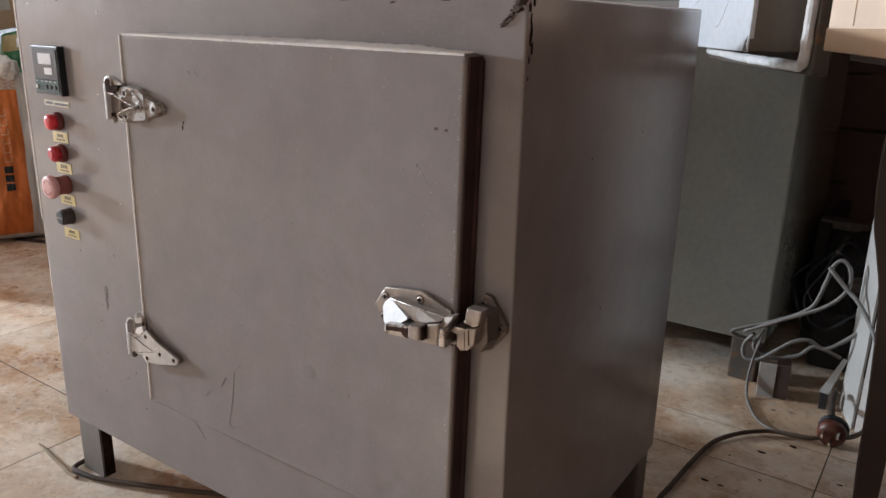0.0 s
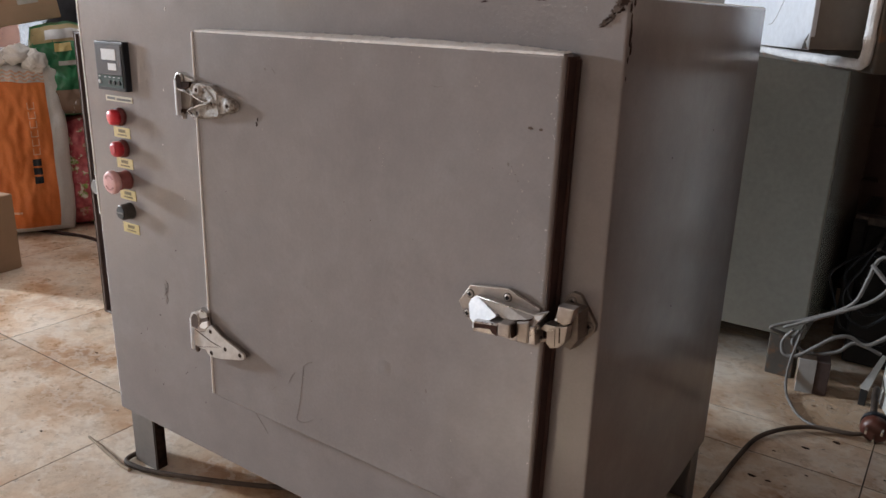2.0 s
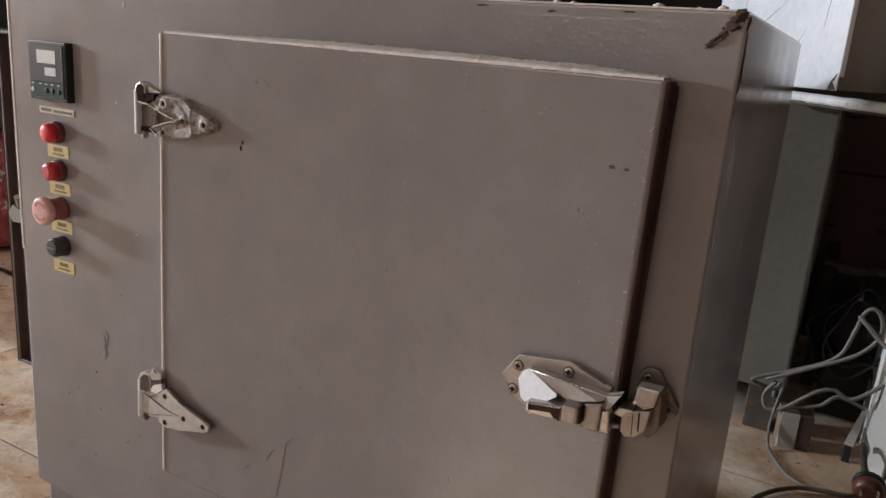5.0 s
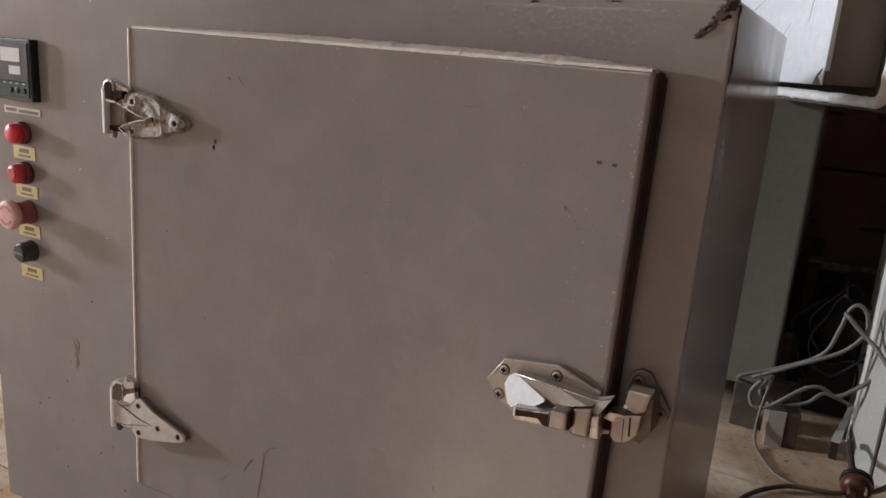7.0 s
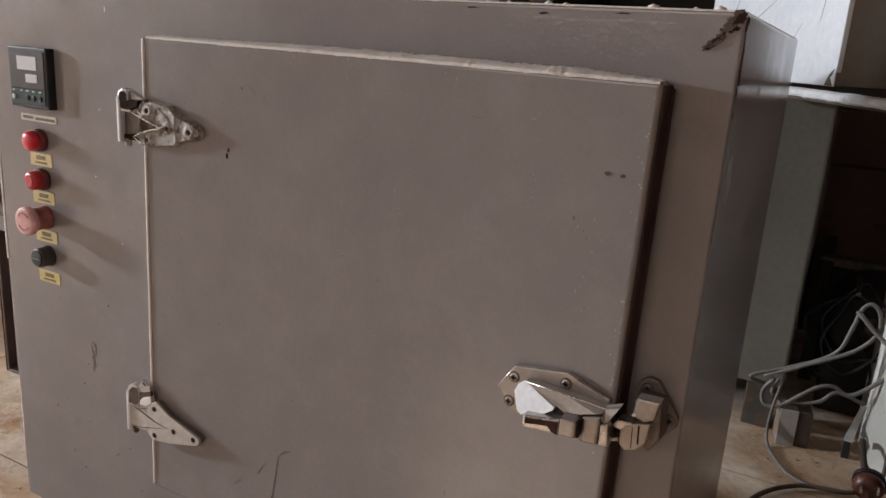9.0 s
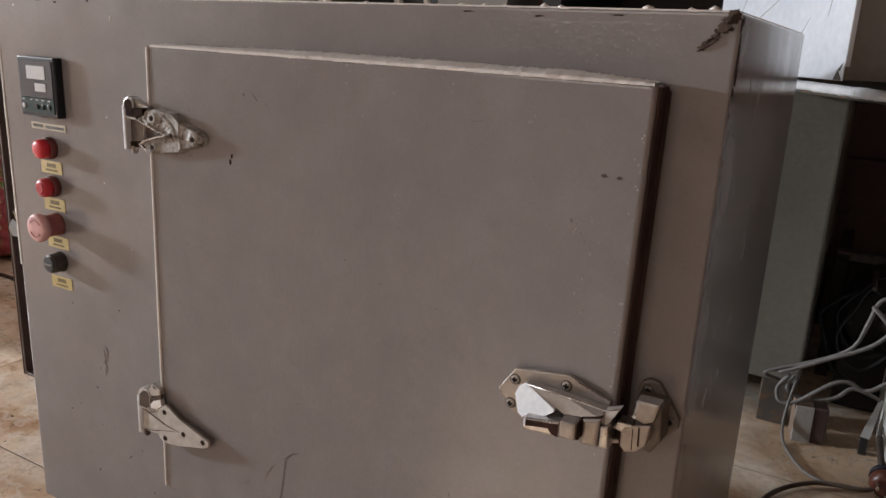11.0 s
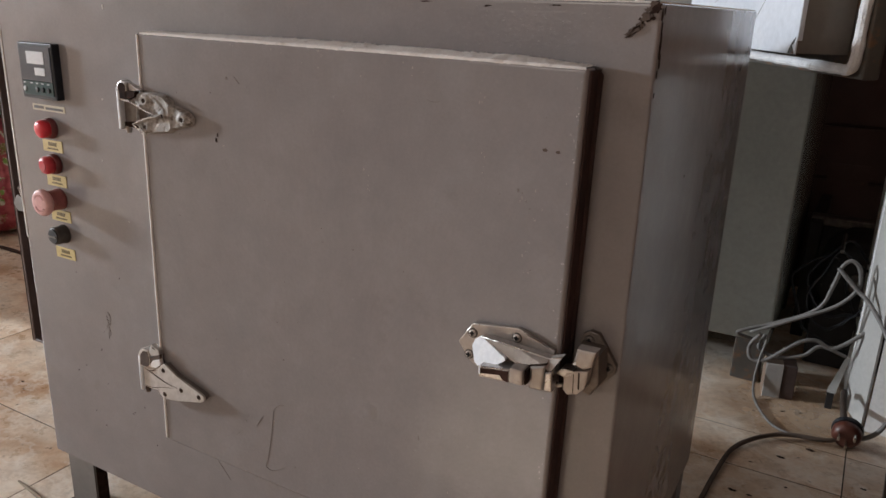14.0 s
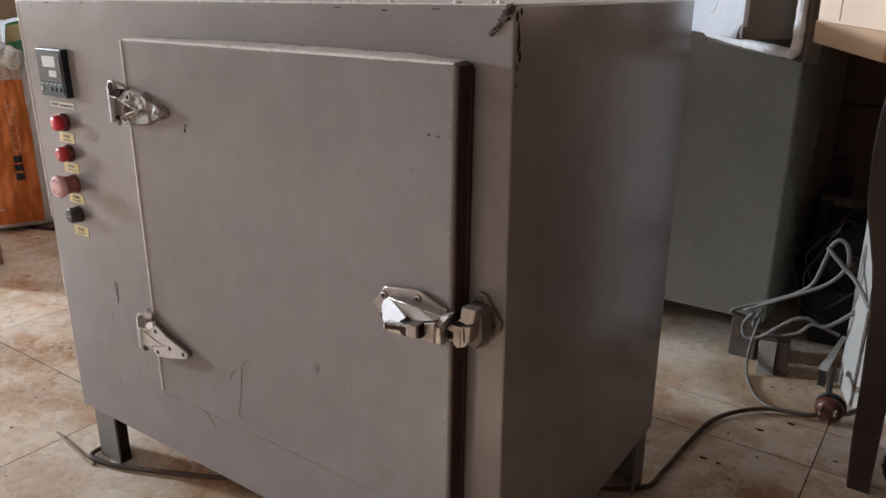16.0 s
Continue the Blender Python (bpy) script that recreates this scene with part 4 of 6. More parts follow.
def battered_hinge():
    """The upper hinge: a worn casting with raised ribs, an open eye and hollows shaded by colour."""
    def at(*pts):
        return [(0.3605 + (x - 0.356) * 0.918, z + 0.001) for x, z in pts]

    y = FRONT
    h = part("hinge", prism(at((0.358, 0.9150), (0.396, 0.9125), (0.400, 0.8820), (0.358, 0.8800)), y + 0.030, y - 0.0035, 0.002), KEEPER, oven, "battered nickel-plated strap hinge, grimy")
    part("post", prism(at((0.356, 0.9330), (0.3625, 0.9310), (0.3618, 0.8705), (0.356, 0.8705)), y + 0.028, y - 0.013, 0.002), GLINTCHROME, h, "post with its lit side painted bright")
    part("eye", prism(at((0.3565, 0.915), (0.3572, 0.936), (0.3610, 0.9430), (0.3690, 0.9462), (0.3785, 0.9445), (0.3822, 0.9375), (0.3822, 0.9150)), y + 0.002, y - 0.012, 0.003), CAST, h)
    # shade in socket and gaps is painted with flat dark plates
    part("socket", prism(at((0.3625, 0.9300), (0.3627, 0.9385), (0.3670, 0.9418), (0.3735, 0.9418), (0.3785, 0.9385), (0.3790, 0.9205), (0.3740, 0.9270)), y - 0.010, y - 0.0127), RUSTSHADE, h, "dark empty pin socket")
    part("recess", prism(at((0.3640, 0.9295), (0.3787, 0.9300), (0.4013, 0.9307), (0.4000, 0.9227), (0.3800, 0.9173), (0.3640, 0.9187)), y - 0.004, y - 0.0123), RUSTSHADE, h, "dark gap under the eye")
    part("band", prism(at((0.3600, 0.9178), (0.3800, 0.9180), (0.3860, 0.9165), (0.3860, 0.9140), (0.3600, 0.9150)), y - 0.004, y - 0.0115, 0.0008), NICKEL, h, "bright worn edge")
    part("tab", prism(at((0.3813, 0.9430), (0.3973, 0.9370), (0.4120, 0.9333), (0.3973, 0.9307), (0.3827, 0.9307)), y + 0.001, y - 0.0085, 0.0012), CAST, h)
    part("recess", prism(at((0.3625, 0.8815), (0.3880, 0.8840), (0.3960, 0.8770), (0.3900, 0.8740), (0.3800, 0.8747), (0.3625, 0.8733)), y + 0.002, y - 0.0060), RUSTSHADE, h, "dark gap at the foot")
    part("pin", lathe([(0.0048, 0), (0.0048, 0.009), (0.0034, 0.011)], (0.3712, y - 0.003, 0.8765), (0, 0, -1), 12), NICKEL_DULL, h)
    bosses = [(*p, r) for p, r in zip(at((0.4187, 0.9187), (0.4600, 0.8987), (0.5040, 0.8973), (0.4173, 0.8787)), (0.0086, 0.0066, 0.0084, 0.0078))]
    outline = at((0.3853, 0.9187), (0.4027, 0.9300), (0.4280, 0.9325), (0.4613, 0.9293), (0.4760, 0.9213), (0.4765, 0.9165), (0.5093, 0.9093), (0.5190, 0.9040), (0.5227, 0.8990), (0.5200, 0.8925), (0.5080, 0.8867), (0.4773, 0.8800), (0.4707, 0.8747), (0.4147, 0.8680), (0.3907, 0.8813), (0.3940, 0.9080))
    ribs = [(at((0.3840, 0.9160), (0.4040, 0.9107), (0.4213, 0.9053), (0.4547, 0.8973)), 0.0024, 0.0050), (at((0.3907, 0.8813), (0.4133, 0.8893), (0.4333, 0.8947), (0.4547, 0.8973)), 0.0020, 0.0046), (at((0.3907, 0.8813), (0.4040, 0.8747), (0.4147, 0.8680)), 0.0022, 0.0040), (at((0.4747, 0.9140), (0.4733, 0.9013), (0.4773, 0.8820)), 0.0020, 0.0026), (at((0.4293, 0.9305), (0.4627, 0.9275), (0.4740, 0.9205)), 0.0030, 0.0034), (at((0.4060, 0.9250), (0.4010, 0.9170), (0.4120, 0.9110)), 0.0024, 0.0030)]
    hollows = [(at((0.3960, 0.9080), (0.4040, 0.9095), (0.4507, 0.8973), (0.4173, 0.8910), (0.3947, 0.8853)), 0.0064), (at((0.4025, 0.8845), (0.4160, 0.8870), (0.4160, 0.8720)), 0.0030), (at((0.4400, 0.9250), (0.4660, 0.9230), (0.4720, 0.9040), (0.4640, 0.9040)), 0.0014)]
    part("leaf", relief(outline, ribs, hollows, [(x, z, r, 0.0032) for x, z, r in bosses], 0.0007, 0.0085), BATTERED, h, "lumpy worn leaf with raised ribs", True)
    # brown plate paints the hollow's shade
    part("grime", prism(at((0.3975, 0.9055), (0.4060, 0.9070), (0.4300, 0.9000), (0.4150, 0.8925), (0.3970, 0.8885)), y - 0.0015, y - 0.0036), GRIMESHADE, h, "hollow with its shade painted brown")
    for (line, w, k), show in zip(ribs, (1, 1, 1, 0, 0, 0)):
        if show:
            # bright strokes paint highlights on the ribs
            part("crest_highlight", stroke(line, 0.0022, y - 0.0128, 0.0008), NICKEL, h, "highlight painted along the rib's crest")
    for x, z, r in bosses:
        part("screw_hole", lathe([(r * 0.46, 0), (r * 0.42, 0.0010)], (x, y - 0.0098, z), seg=16), RUSTSHADE, h, "dark screw recess")
    return h


battered_hinge()
strap_hinge()

# latch on the door
rim = [(0.967, 0.664), (0.9865, 0.6930), (1.048, 0.7010), (1.097, 0.6835), (1.099, 0.634), (1.054, 0.627), (1.003, 0.632), (0.985, 0.640)]
latch = part("latch", prism(rim, FRONT + 0.0005, FRONT - 0.006, 0.0020), LATCHPLATE, oven, "worn nickel lever latch, closed")
# thin bright rods along the edges imitate their highlights
part("rim_highlight", tube([(x, FRONT - 0.0054, z) for x, z in [(0.979, 0.6500)] + [(0.9685, 0.664), (0.9870, 0.6922), (1.048, 0.7002), (1.090, 0.6856)]], 0.0010, 8, 1), NICKEL, latch, "worn plate rim, its highlight added as a bright rod", True)
part("housing", prism([(0.996, 0.670), (0.999, 0.679), (1.006, 0.683), (1.060, 0.681), (1.098, 0.678), (1.102, 0.668), (1.098, 0.640), (1.062, 0.638), (1.012, 0.646), (1.002, 0.652)], FRONT - 0.005, -0.054, 0.002, 2, 0.98), LATCHPLATE, latch)
bm = bmesh.new()
crest = [(1.0065, 0.6850), (1.0533, 0.6822), (1.0960, 0.6788), (1.1120, 0.6850)]
foot = [(1.0480, 0.6690), (1.0560, 0.6660), (1.0935, 0.6725), (1.1000, 0.6640)]
skins = []
for lift in (0.0, 0.012):
    skins.append([[bm.verts.new((x, -0.0560 + lift, z)) for i, (x, z) in enumerate(crest)], [bm.verts.new((x, -0.0645 + lift, z)) for x, z in foot]])
for i in range(3):
    (fa, fb), (ba, bb) = skins
    bm.faces.new((fa[i], fa[i + 1], fb[i + 1], fb[i]))
    bm.faces.new((ba[i + 1], ba[i], bb[i], bb[i + 1]))
    bm.faces.new((fa[i + 1], fa[i], ba[i], ba[i + 1]))
    bm.faces.new((fb[i], fb[i + 1], bb[i + 1], bb[i]))
for k in (0, 3):
    bm.faces.new((skins[0][0][k], skins[0][1][k], skins[1][1][k], skins[1][0][k]))
part("slanting_face", bm, SLANT, latch)
part("rim_highlight", tube([(1.0065, -0.0556, 0.6848), (1.0533, -0.0556, 0.6820), (1.0960, -0.0556, 0.6786), (1.1115, -0.0556, 0.6846)], 0.0010, 8, 1), NICKEL, latch, "worn housing edge, its highlight added as a bright rod", True)
bm = bmesh.new()
rim = [(0.9950, 0.6712), (0.9975, 0.6790), (1.0053, 0.6853), (1.0227, 0.6790), (1.0450, 0.6705), (1.0452, 0.6680), (1.0360, 0.6610), (1.0160, 0.6560), (1.0090, 0.6510), (1.0027, 0.6540)]
front = [bm.verts.new((x, -0.0602 + (-0.19 * (x - 1.0) + 0.33 * (z - 0.668)) / 0.93, z)) for x, z in rim]
back = [bm.verts.new((x, FRONT - 0.015, z)) for x, z in rim]
bm.faces.new(front)
bm.faces.new(back[::-1])
for i in range(len(rim)):
    bm.faces.new((front[i], back[i], back[(i + 1) % len(rim)], front[(i + 1) % len(rim)]))
# the cheek's glare is painted, not mirrored
part("cheek", bm, GLINTCHROME, latch, "slanting cheek with the window's reflection painted pale")
part("lever", prism([(1.0160, 0.6435), (1.0160, 0.6575), (1.0560, 0.6640), (1.0560, 0.6465)], -0.056, -0.080, 0.0022, 2), NICKEL, latch)
# flat plate in front of the lever paints the shade of its hollow
part("lever_hollow", prism([(1.0172, 0.6490), (1.0172, 0.6558), (1.0552, 0.6612), (1.0552, 0.6470), (1.0490, 0.6480), (1.0440, 0.6535), (1.0300, 0.6515)], -0.078, -0.0808), LEVERHOLLOW, latch, "hollow of the lever, shade painted dark red-brown")
part("bright_tip", prism([(1.0165, 0.6485), (1.0165, 0.6580), (1.0185, 0.6580), (1.0185, 0.6485)], -0.078, -0.0812), GLINTCHROME, latch, "bright tip")
part("pivot", box(1.0565, 1.0745, -0.082, -0.056, 0.6475, 0.6675, 0.003, 2), LATCHPLATE, latch)
# gaps of the latch are dark plates that paint shade
part("pivot_groove", box(1.0744, 1.0767, -0.0765, -0.056, 0.6480, 0.6670), RUSTSHADE, latch, "dark gap")
part("pivot_cap", prism([(1.0765, 0.6395), (1.0765, 0.6680), (1.0955, 0.6735), (1.0945, 0.6415)], -0.056, -0.068, 0.004, 3), LATCHPLATE, latch)
part("shadow_gap", prism([(1.0755, 0.6680), (1.0960, 0.6738), (1.0960, 0.6755), (1.0755, 0.6698)], -0.056, -0.0650), RUSTSHADE, latch, "dark gap over the pivot")
part("nose", prism([(1.0962, 0.6420), (1.0962, 0.6660), (1.1040, 0.6690), (1.1062, 0.6430)], FRONT - 0.005, -0.068, 0.002), NICKEL, latch)
for x, z in ((0.9872, 0.680), (1.0475, 0.6885), (0.9835, 0.6500)):
    screw(x, FRONT - 0.006, z, 0.0052, latch)

# keeper on the cabinet
keeper = part("keeper", prism([(1.1147, 0.690), (1.1190, 0.699), (1.127, 0.7045), (1.138, 0.7025), (1.163, 0.666), (1.162, 0.656), (1.136, 0.624), (1.120, 0.622)], 0.0005, -0.007, 0.002), KEEPER, oven, "grimy nickel-plated latch keeper with shade painted in")
part("arm", prism([(1.120, 0.692), (1.150, 0.690), (1.153, 0.650), (1.142, 0.632), (1.124, 0.638)], -0.006, -0.036, 0.003, 2, 0.92), KEEPER, keeper)
part("bracket", prism([(1.1230, 0.6765), (1.1265, 0.6975), (1.1495, 0.6980), (1.1455, 0.6775), (1.1360, 0.6720)], -0.034, -0.050, 0.003, 2), LATCHPLATE, keeper)
part("bright_tip", blotch(1.1255, 0.6785, 0.0050, 0.0062, -0.0498, 5, 11, 0.4, 0.0008), GLINTCHROME, keeper, "bright spot")
part("roller_block", prism([(1.1133, 0.6625), (1.1140, 0.6420), (1.1200, 0.6365), (1.1310, 0.6400), (1.1405, 0.6505), (1.1430, 0.6735), (1.1280, 0.6700), (1.1180, 0.6630)], -0.030, -0.052, 0.002, 2), LATCHPLATE, keeper)
for x0, x1, z0, z1 in ((1.1264, 1.1272, 0.6415, 0.6655), (1.1322, 1.1340, 0.6480, 0.6690)):
    part("slot", prism([(x0, z0), (x0 - 0.001, z1), (x1 - 0.001, z1), (x1, z0)], -0.0515, -0.0524), RUSTSHADE, keeper, "dark slot")
part("finger", prism([(1.1040, 0.6600), (1.1093, 0.6685), (1.1245, 0.6695), (1.1245, 0.6615), (1.1175, 0.6620), (1.1150, 0.6580)], -0.034, -0.052, 0.0015, 2), NICKEL, keeper)
part("hollow", prism([(1.1030, 0.6420), (1.1030, 0.6610), (1.1150, 0.6610), (1.1150, 0.6420)], -0.024, -0.044), RUSTSHADE, keeper, "dark hollow behind the nose")
part("tongue", prism([(1.1040, 0.6400), (1.1040, 0.6450), (1.1120, 0.6470), (1.1120, 0.6420)], -0.030, -0.048, 0.001, 1), CAST, keeper)
for x, z in ((1.127, 0.692), (1.154, 0.662)):
    screw(x, -0.007, z, 0.0050, keeper)

# temperature controller
cx0, cx1, cz0, cz1 = 0.069, 0.163, 0.894, 0.988
ctl = part("temperature_controller", box(cx0, cx1, -0.014, 0.001, cz0, cz1, 0.002, 2), BLACK, oven, "black square temperature controller, unlit display")
part("face", box(cx0 + 0.006, cx1 - 0.006, -0.0152, -0.0138, cz0 + 0.030, cz1 - 0.006, 0.0005, 1), PANEL, ctl)
part("green_band", box(cx0 + 0.006, cx1 - 0.006, -0.0152, -0.0138, cz0 + 0.006, cz0 + 0.0295, 0.0005, 1), PANELGREEN, ctl)
part("display", box(0.093, 0.140, -0.0160, -0.0150, 0.953, 0.974, 0.0004, 1), SCREEN, ctl)
part("display", box(0.112, 0.140, -0.0160, -0.0150, 0.934, 0.947, 0.0004, 1), SCREEN, ctl)
for x in (0.080, 0.114, 0.129, 0.145):
    part("key", lathe([(0.0042, 0), (0.0042, 0.0015), (0.003, 0.002)], (x, -0.0150, 0.910), seg=14), SCREEN if x == 0.08 else BLACK, ctl)
    part("key_mark", box(x - 0.003, x + 0.003, -0.0157, -0.0150, 0.9195, 0.9212), SCREEN, ctl)
part("key_mark", box(0.096, 0.102, -0.0157, -0.0150, 0.9195, 0.9212), SCREEN, ctl)

# push buttons, emergency stop, alarm, label plates
BX = 0.117


def button(z, cap, name, label):
    b = part(name, lathe([(0.0175, 0), (0.0185, 0.003), (0.0178, 0.009), (0.0165, 0.011)], (BX, 0, z)), MAROON, oven, label, True)
    part("cap", lathe([(0.0155, 0.009), (0.0158, 0.020), (0.0145, 0.024), (0.010, 0.0262), (0.003, 0.0268)], (BX, 0, z)), cap, b, smooth=True)
    return b


button(0.842, RED, "push_button", "bright red round push button")
b2 = button(0.778, REDDARK, "push_button", "dark red worn push button")
part("inset", lathe([(0.009, 0.025), (0.009, 0.0275)], (BX, 0, 0.778), seg=18), REDDARK, b2)
stop = part("emergency_stop", lathe([(0.0195, 0), (0.0195, 0.006), (0.0180, 0.009), (0.0185, 0.020), (0.0200, 0.027)], (BX, 0, 0.713)), DUSTYRED, oven, "faded red mushroom emergency stop button", True)
part("mushroom_head", lathe([(0.0195, 0.026), (0.0232, 0.030), (0.0242, 0.034), (0.0236, 0.0385), (0.0215, 0.0410), (0.0190, 0.0416), (0.006, 0.0418)], (BX, 0, 0.713)), REDFADED, stop, smooth=True)


def arc(r0, r1, a0, a1, z, y0, y1):
    """A flat curved bar on the face of the stop button."""
    n = 12
    turn = [radians(a0 + (a1 - a0) * i / n) for i in range(n + 1)]
    return prism([(BX + r0 * math.cos(a), z + r0 * math.sin(a)) for a in turn] + [(BX + r1 * math.cos(a), z + r1 * math.sin(a)) for a in turn[::-1]], y0, y1)


for a in (30, 210):
    part("turn_mark", arc(0.0125, 0.0158, a, a + 115, 0.713, -0.0414, -0.0424), FADEDMARK, stop)
alarm = part("alarm_buzzer", lathe([(0.0175, 0), (0.0180, 0.003), (0.0165, 0.006), (0.0165, 0.020), (0.0150, 0.0225)], (BX, 0, 0.647)), BUZZER, oven, "grimy black round alarm buzzer", True)
part("dial", lathe([(0.0135, 0.0220), (0.0130, 0.0245), (0.004, 0.025)], (BX, 0, 0.647)), DARKMETAL, alarm)
part("slot", box(BX - 0.011, BX + 0.011, -0.0265, -0.0240, 0.6455, 0.6485), CABLEGREY, alarm)


def label_plate(x0, x1, z0, z1, material, label, lines):
    p = part("label_plate", box(x0, x1, -0.0012, 0.0004, z0, z1, 0.0003, 1), material, oven, label)
    for a, b, z, h in lines:
        n = max(3, int((b - a) / 0.0055))
        for i in range(n):
            u = x0 + (x1 - x0) * a
            s = (x1 - x0) * (b - a) / n
            part("mark", box(u + i * s, u + (i + 0.72) * s, -0.0017, -0.0011, z0 + (z1 - z0) * z, z0 + (z1 - z0) * (z + h)), INK if material is YELLOW else STEELDARK, p)
    return p


label_plate(0.071, 0.160, 0.871, 0.882, PALELABEL, "faded long label plate", ((0.06, 0.36, 0.3, 0.45), (0.42, 0.95, 0.25, 0.4)))
for z in (0.799, 0.736, 0.670, 0.598):
    label_plate(0.087, 0.141, z, z + 0.021, YELLOW, "small yellow label plate with dark marks", ((0.3, 0.72, 0.5, 0.32), (0.24, 0.8, 0.2, 0.14)))

# open inspection hatch on the far side
hatch = part("hatch", box(-0.276, -0.004, 0.168, 0.173, 0.278, 0.988, 0.001, 1), HATCHBROWN, oven, "open rust-brown side hatch")
for x0, x1, z0, z1 in ((-0.284, -0.276, 0.272, 0.994), (-0.276, -0.004, 0.272, 0.279), (-0.276, -0.004, 0.987, 0.994)):
    part("rim", box(x0, x1, 0.150, 0.175, z0, z1, 0.0015, 1), HATCHBROWN, hatch)
part("rim_edge", box(-0.2852, -0.2838, 0.149, 0.176, 0.272, 0.994, 0.0008, 1), HATCHBROWN, hatch)
clip = part("lock", prism([(-0.266, 0.618), (-0.250, 0.640), (-0.206, 0.628), (-0.212, 0.604), (-0.252, 0.602)], 0.168, 0.138, 0.002), LEGPAINT, hatch, "small grey metal hatch lock")
part("lock_plate", prism([(-0.246, 0.640), (-0.240, 0.676), (-0.214, 0.690), (-0.200, 0.668), (-0.206, 0.634)], 0.168, 0.150, 0.002), NICKEL_DULL, hatch)
part("lock_pin", rod((-0.238, 0.150, 0.630), (-0.222, 0.132, 0.662), 0.006), NICKEL_DULL, hatch)

# lid of the vent on top
vent = thing("vent_lid", (0.726, 0.40, TOPZ), "round grey vent lid with a chipped white flange", "vent lid")
part("flange", lathe([(0.070, 0), (0.072, 0.002), (0.070, 0.004), (0.050, 0.0045)], (0.726, 0.40, TOPZ + 0.001), (0, 0, 1), 36), WHITEPAINT, vent, smooth=False)
part("cap", lathe([(0.054, 0.004), (0.055, 0.010), (0.052, 0.0125), (0.030, 0.0130)], (0.726, 0.40, TOPZ + 0.001), (0, 0, 1), 36), GREYPAINT, vent)

# ---------------------------------------------------------------- behind the oven: the green machine with its open door
machine = thing("green_oven", (0.78, 1.90, 0), "sage green enamelled oven cabinet on short legs", "oven")
part("body", box(0.34, 1.222, 1.49, 2.30, 0.134, 1.045, 0.006, 2), GREEN, machine)
# the chamber's shade is painted with near-black blocks
part("gap_shade", box(0.36, 1.20, 1.52, 2.28, 1.045, 1.085), DARKMETAL, machine, "dark block painting the shade under the chamber")
part("sill", box(0.40, 1.16, 1.484, 1.53, 1.094, 1.124, 0.002, 1), GREYDUCT, machine, "grey chamber sill")
part("chamber_frame", joined(box(0.34, 1.222, 1.49, 2.30, 1.46, 1.60), box(1.16, 1.222, 1.50, 2.30, 1.085, 1.46)), GREEN, machine)
part("chamber_side", box(0.34, 0.40, 1.50, 2.30, 1.085, 1.46), DARKMETAL, machine, "chamber side with shade painted dark")
part("chamber_back", box(0.40, 1.16, 2.10, 2.29, 1.085, 1.46), DARKMETAL, machine, "empty chamber with its shade painted dark")
# added out of sight to stop light passing beneath the cabinet
part("plinth", box(0.42, 1.12, 1.98, 2.26, 0, 0.133), DARKMETAL, machine, "hidden block that keeps light out from under the cabinet")
for x, y in ((1.126, 1.492), (0.36, 1.492), (1.126, 2.21), (0.36, 2.21)):
    # dark grey in place of green paints the shade on the legs
    part("leg", box(x, x + 0.080, y, y + 0.078, 0, 0.135, 0.003, 1), DOORGREY, machine, "leg with shade painted dark")

# its door stands open: u runs along the leaf, v through its thickness
DU, DV = Vector((-0.52, 0.854, 0)).normalized(), Vector((0.854, 0.52, 0)).normalized()
LEAF = Matrix(((DU.x, DV.x, 0, 1.333), (DU.y, DV.y, 0, 0.820), (0, 0, 1, 0), (0, 0, 0, 1)))
leafdoor = part("door", box(-0.012, 0.700, 0.005, 0.040, 0.964, 1.62, 0.008, 3, LEAF), DOORGREY, machine, "open insulated door with a grimy grey shell")
part("hinge_arm", box(0.690, 0.760, 0.010, 0.050, 1.20, 1.30, 0.004, 1, LEAF), DOORGREY, machine)
# the plug's shaded sides and bright fold are painted by tone
part("plug", box(0.049, 0.668, -0.097, 0.006, 1.006, 1.58, 0.002, 1, LEAF), GALVSHADE, leafdoor, "plug sides with shade painted brown")
part("plug_face", box(0.0485, 0.668, -0.0995, -0.0968, 1.0045, 1.58, 0.0008, 1, LEAF), GALV, leafdoor, "pale galvanised plug face")
part("plug_edge", box(0.046, 0.0492, -0.100, -0.090, 1.03, 1.58, 0.001, 1, LEAF), GALV, leafdoor, "folded edge with its highlight painted pale")
part("rope_seal", tube([LEAF @ Vector(p) for p in ((0.655, -0.004, 0.990), (0.5, -0.004, 0.986), (0.35, -0.004, 0.982), (0.2, -0.004, 0.981), (0.06, -0.004, 0.980), (0.022, -0.004, 0.981), (0.008, -0.004, 0.990), (0.003, -0.004, 1.01), (0.002, -0.004, 1.12), (0.003, -0.004, 1.3), (0.0, -0.004, 1.58))], 0.0108, 10, 9, None, 0.22), ROPE, leafdoor, "frayed white rope seal")
bm = prism([(0.0515, 1.0055), (0.080, 1.0055), (0.0535, 1.036), (0.0605, 1.022), (0.068, 1.024)][::-1], -0.0992, -0.1003)
bmesh.ops.transform(bm, matrix=LEAF, verts=bm.verts)
part("tear", bm, DOORGREY, leafdoor, "torn corner of the sheet")

for pts in ([(0.30, 1.18), (0.42, 1.13), (0.50, 1.10)], [(0.36, 1.22), (0.44, 1.20)], [(0.20, 1.12), (0.26, 1.06), (0.30, 1.05)], [(0.12, 1.20), (0.135, 1.12)], [(0.50, 1.20), (0.55, 1.12)]):
    bm = stroke(pts, 0.0022, -0.0993, 0.0006)
    bmesh.ops.transform(bm, matrix=LEAF, verts=bm.verts)
    part("scratch", bm, GREYDUCT, leafdoor, "dull scratch in the sheet")

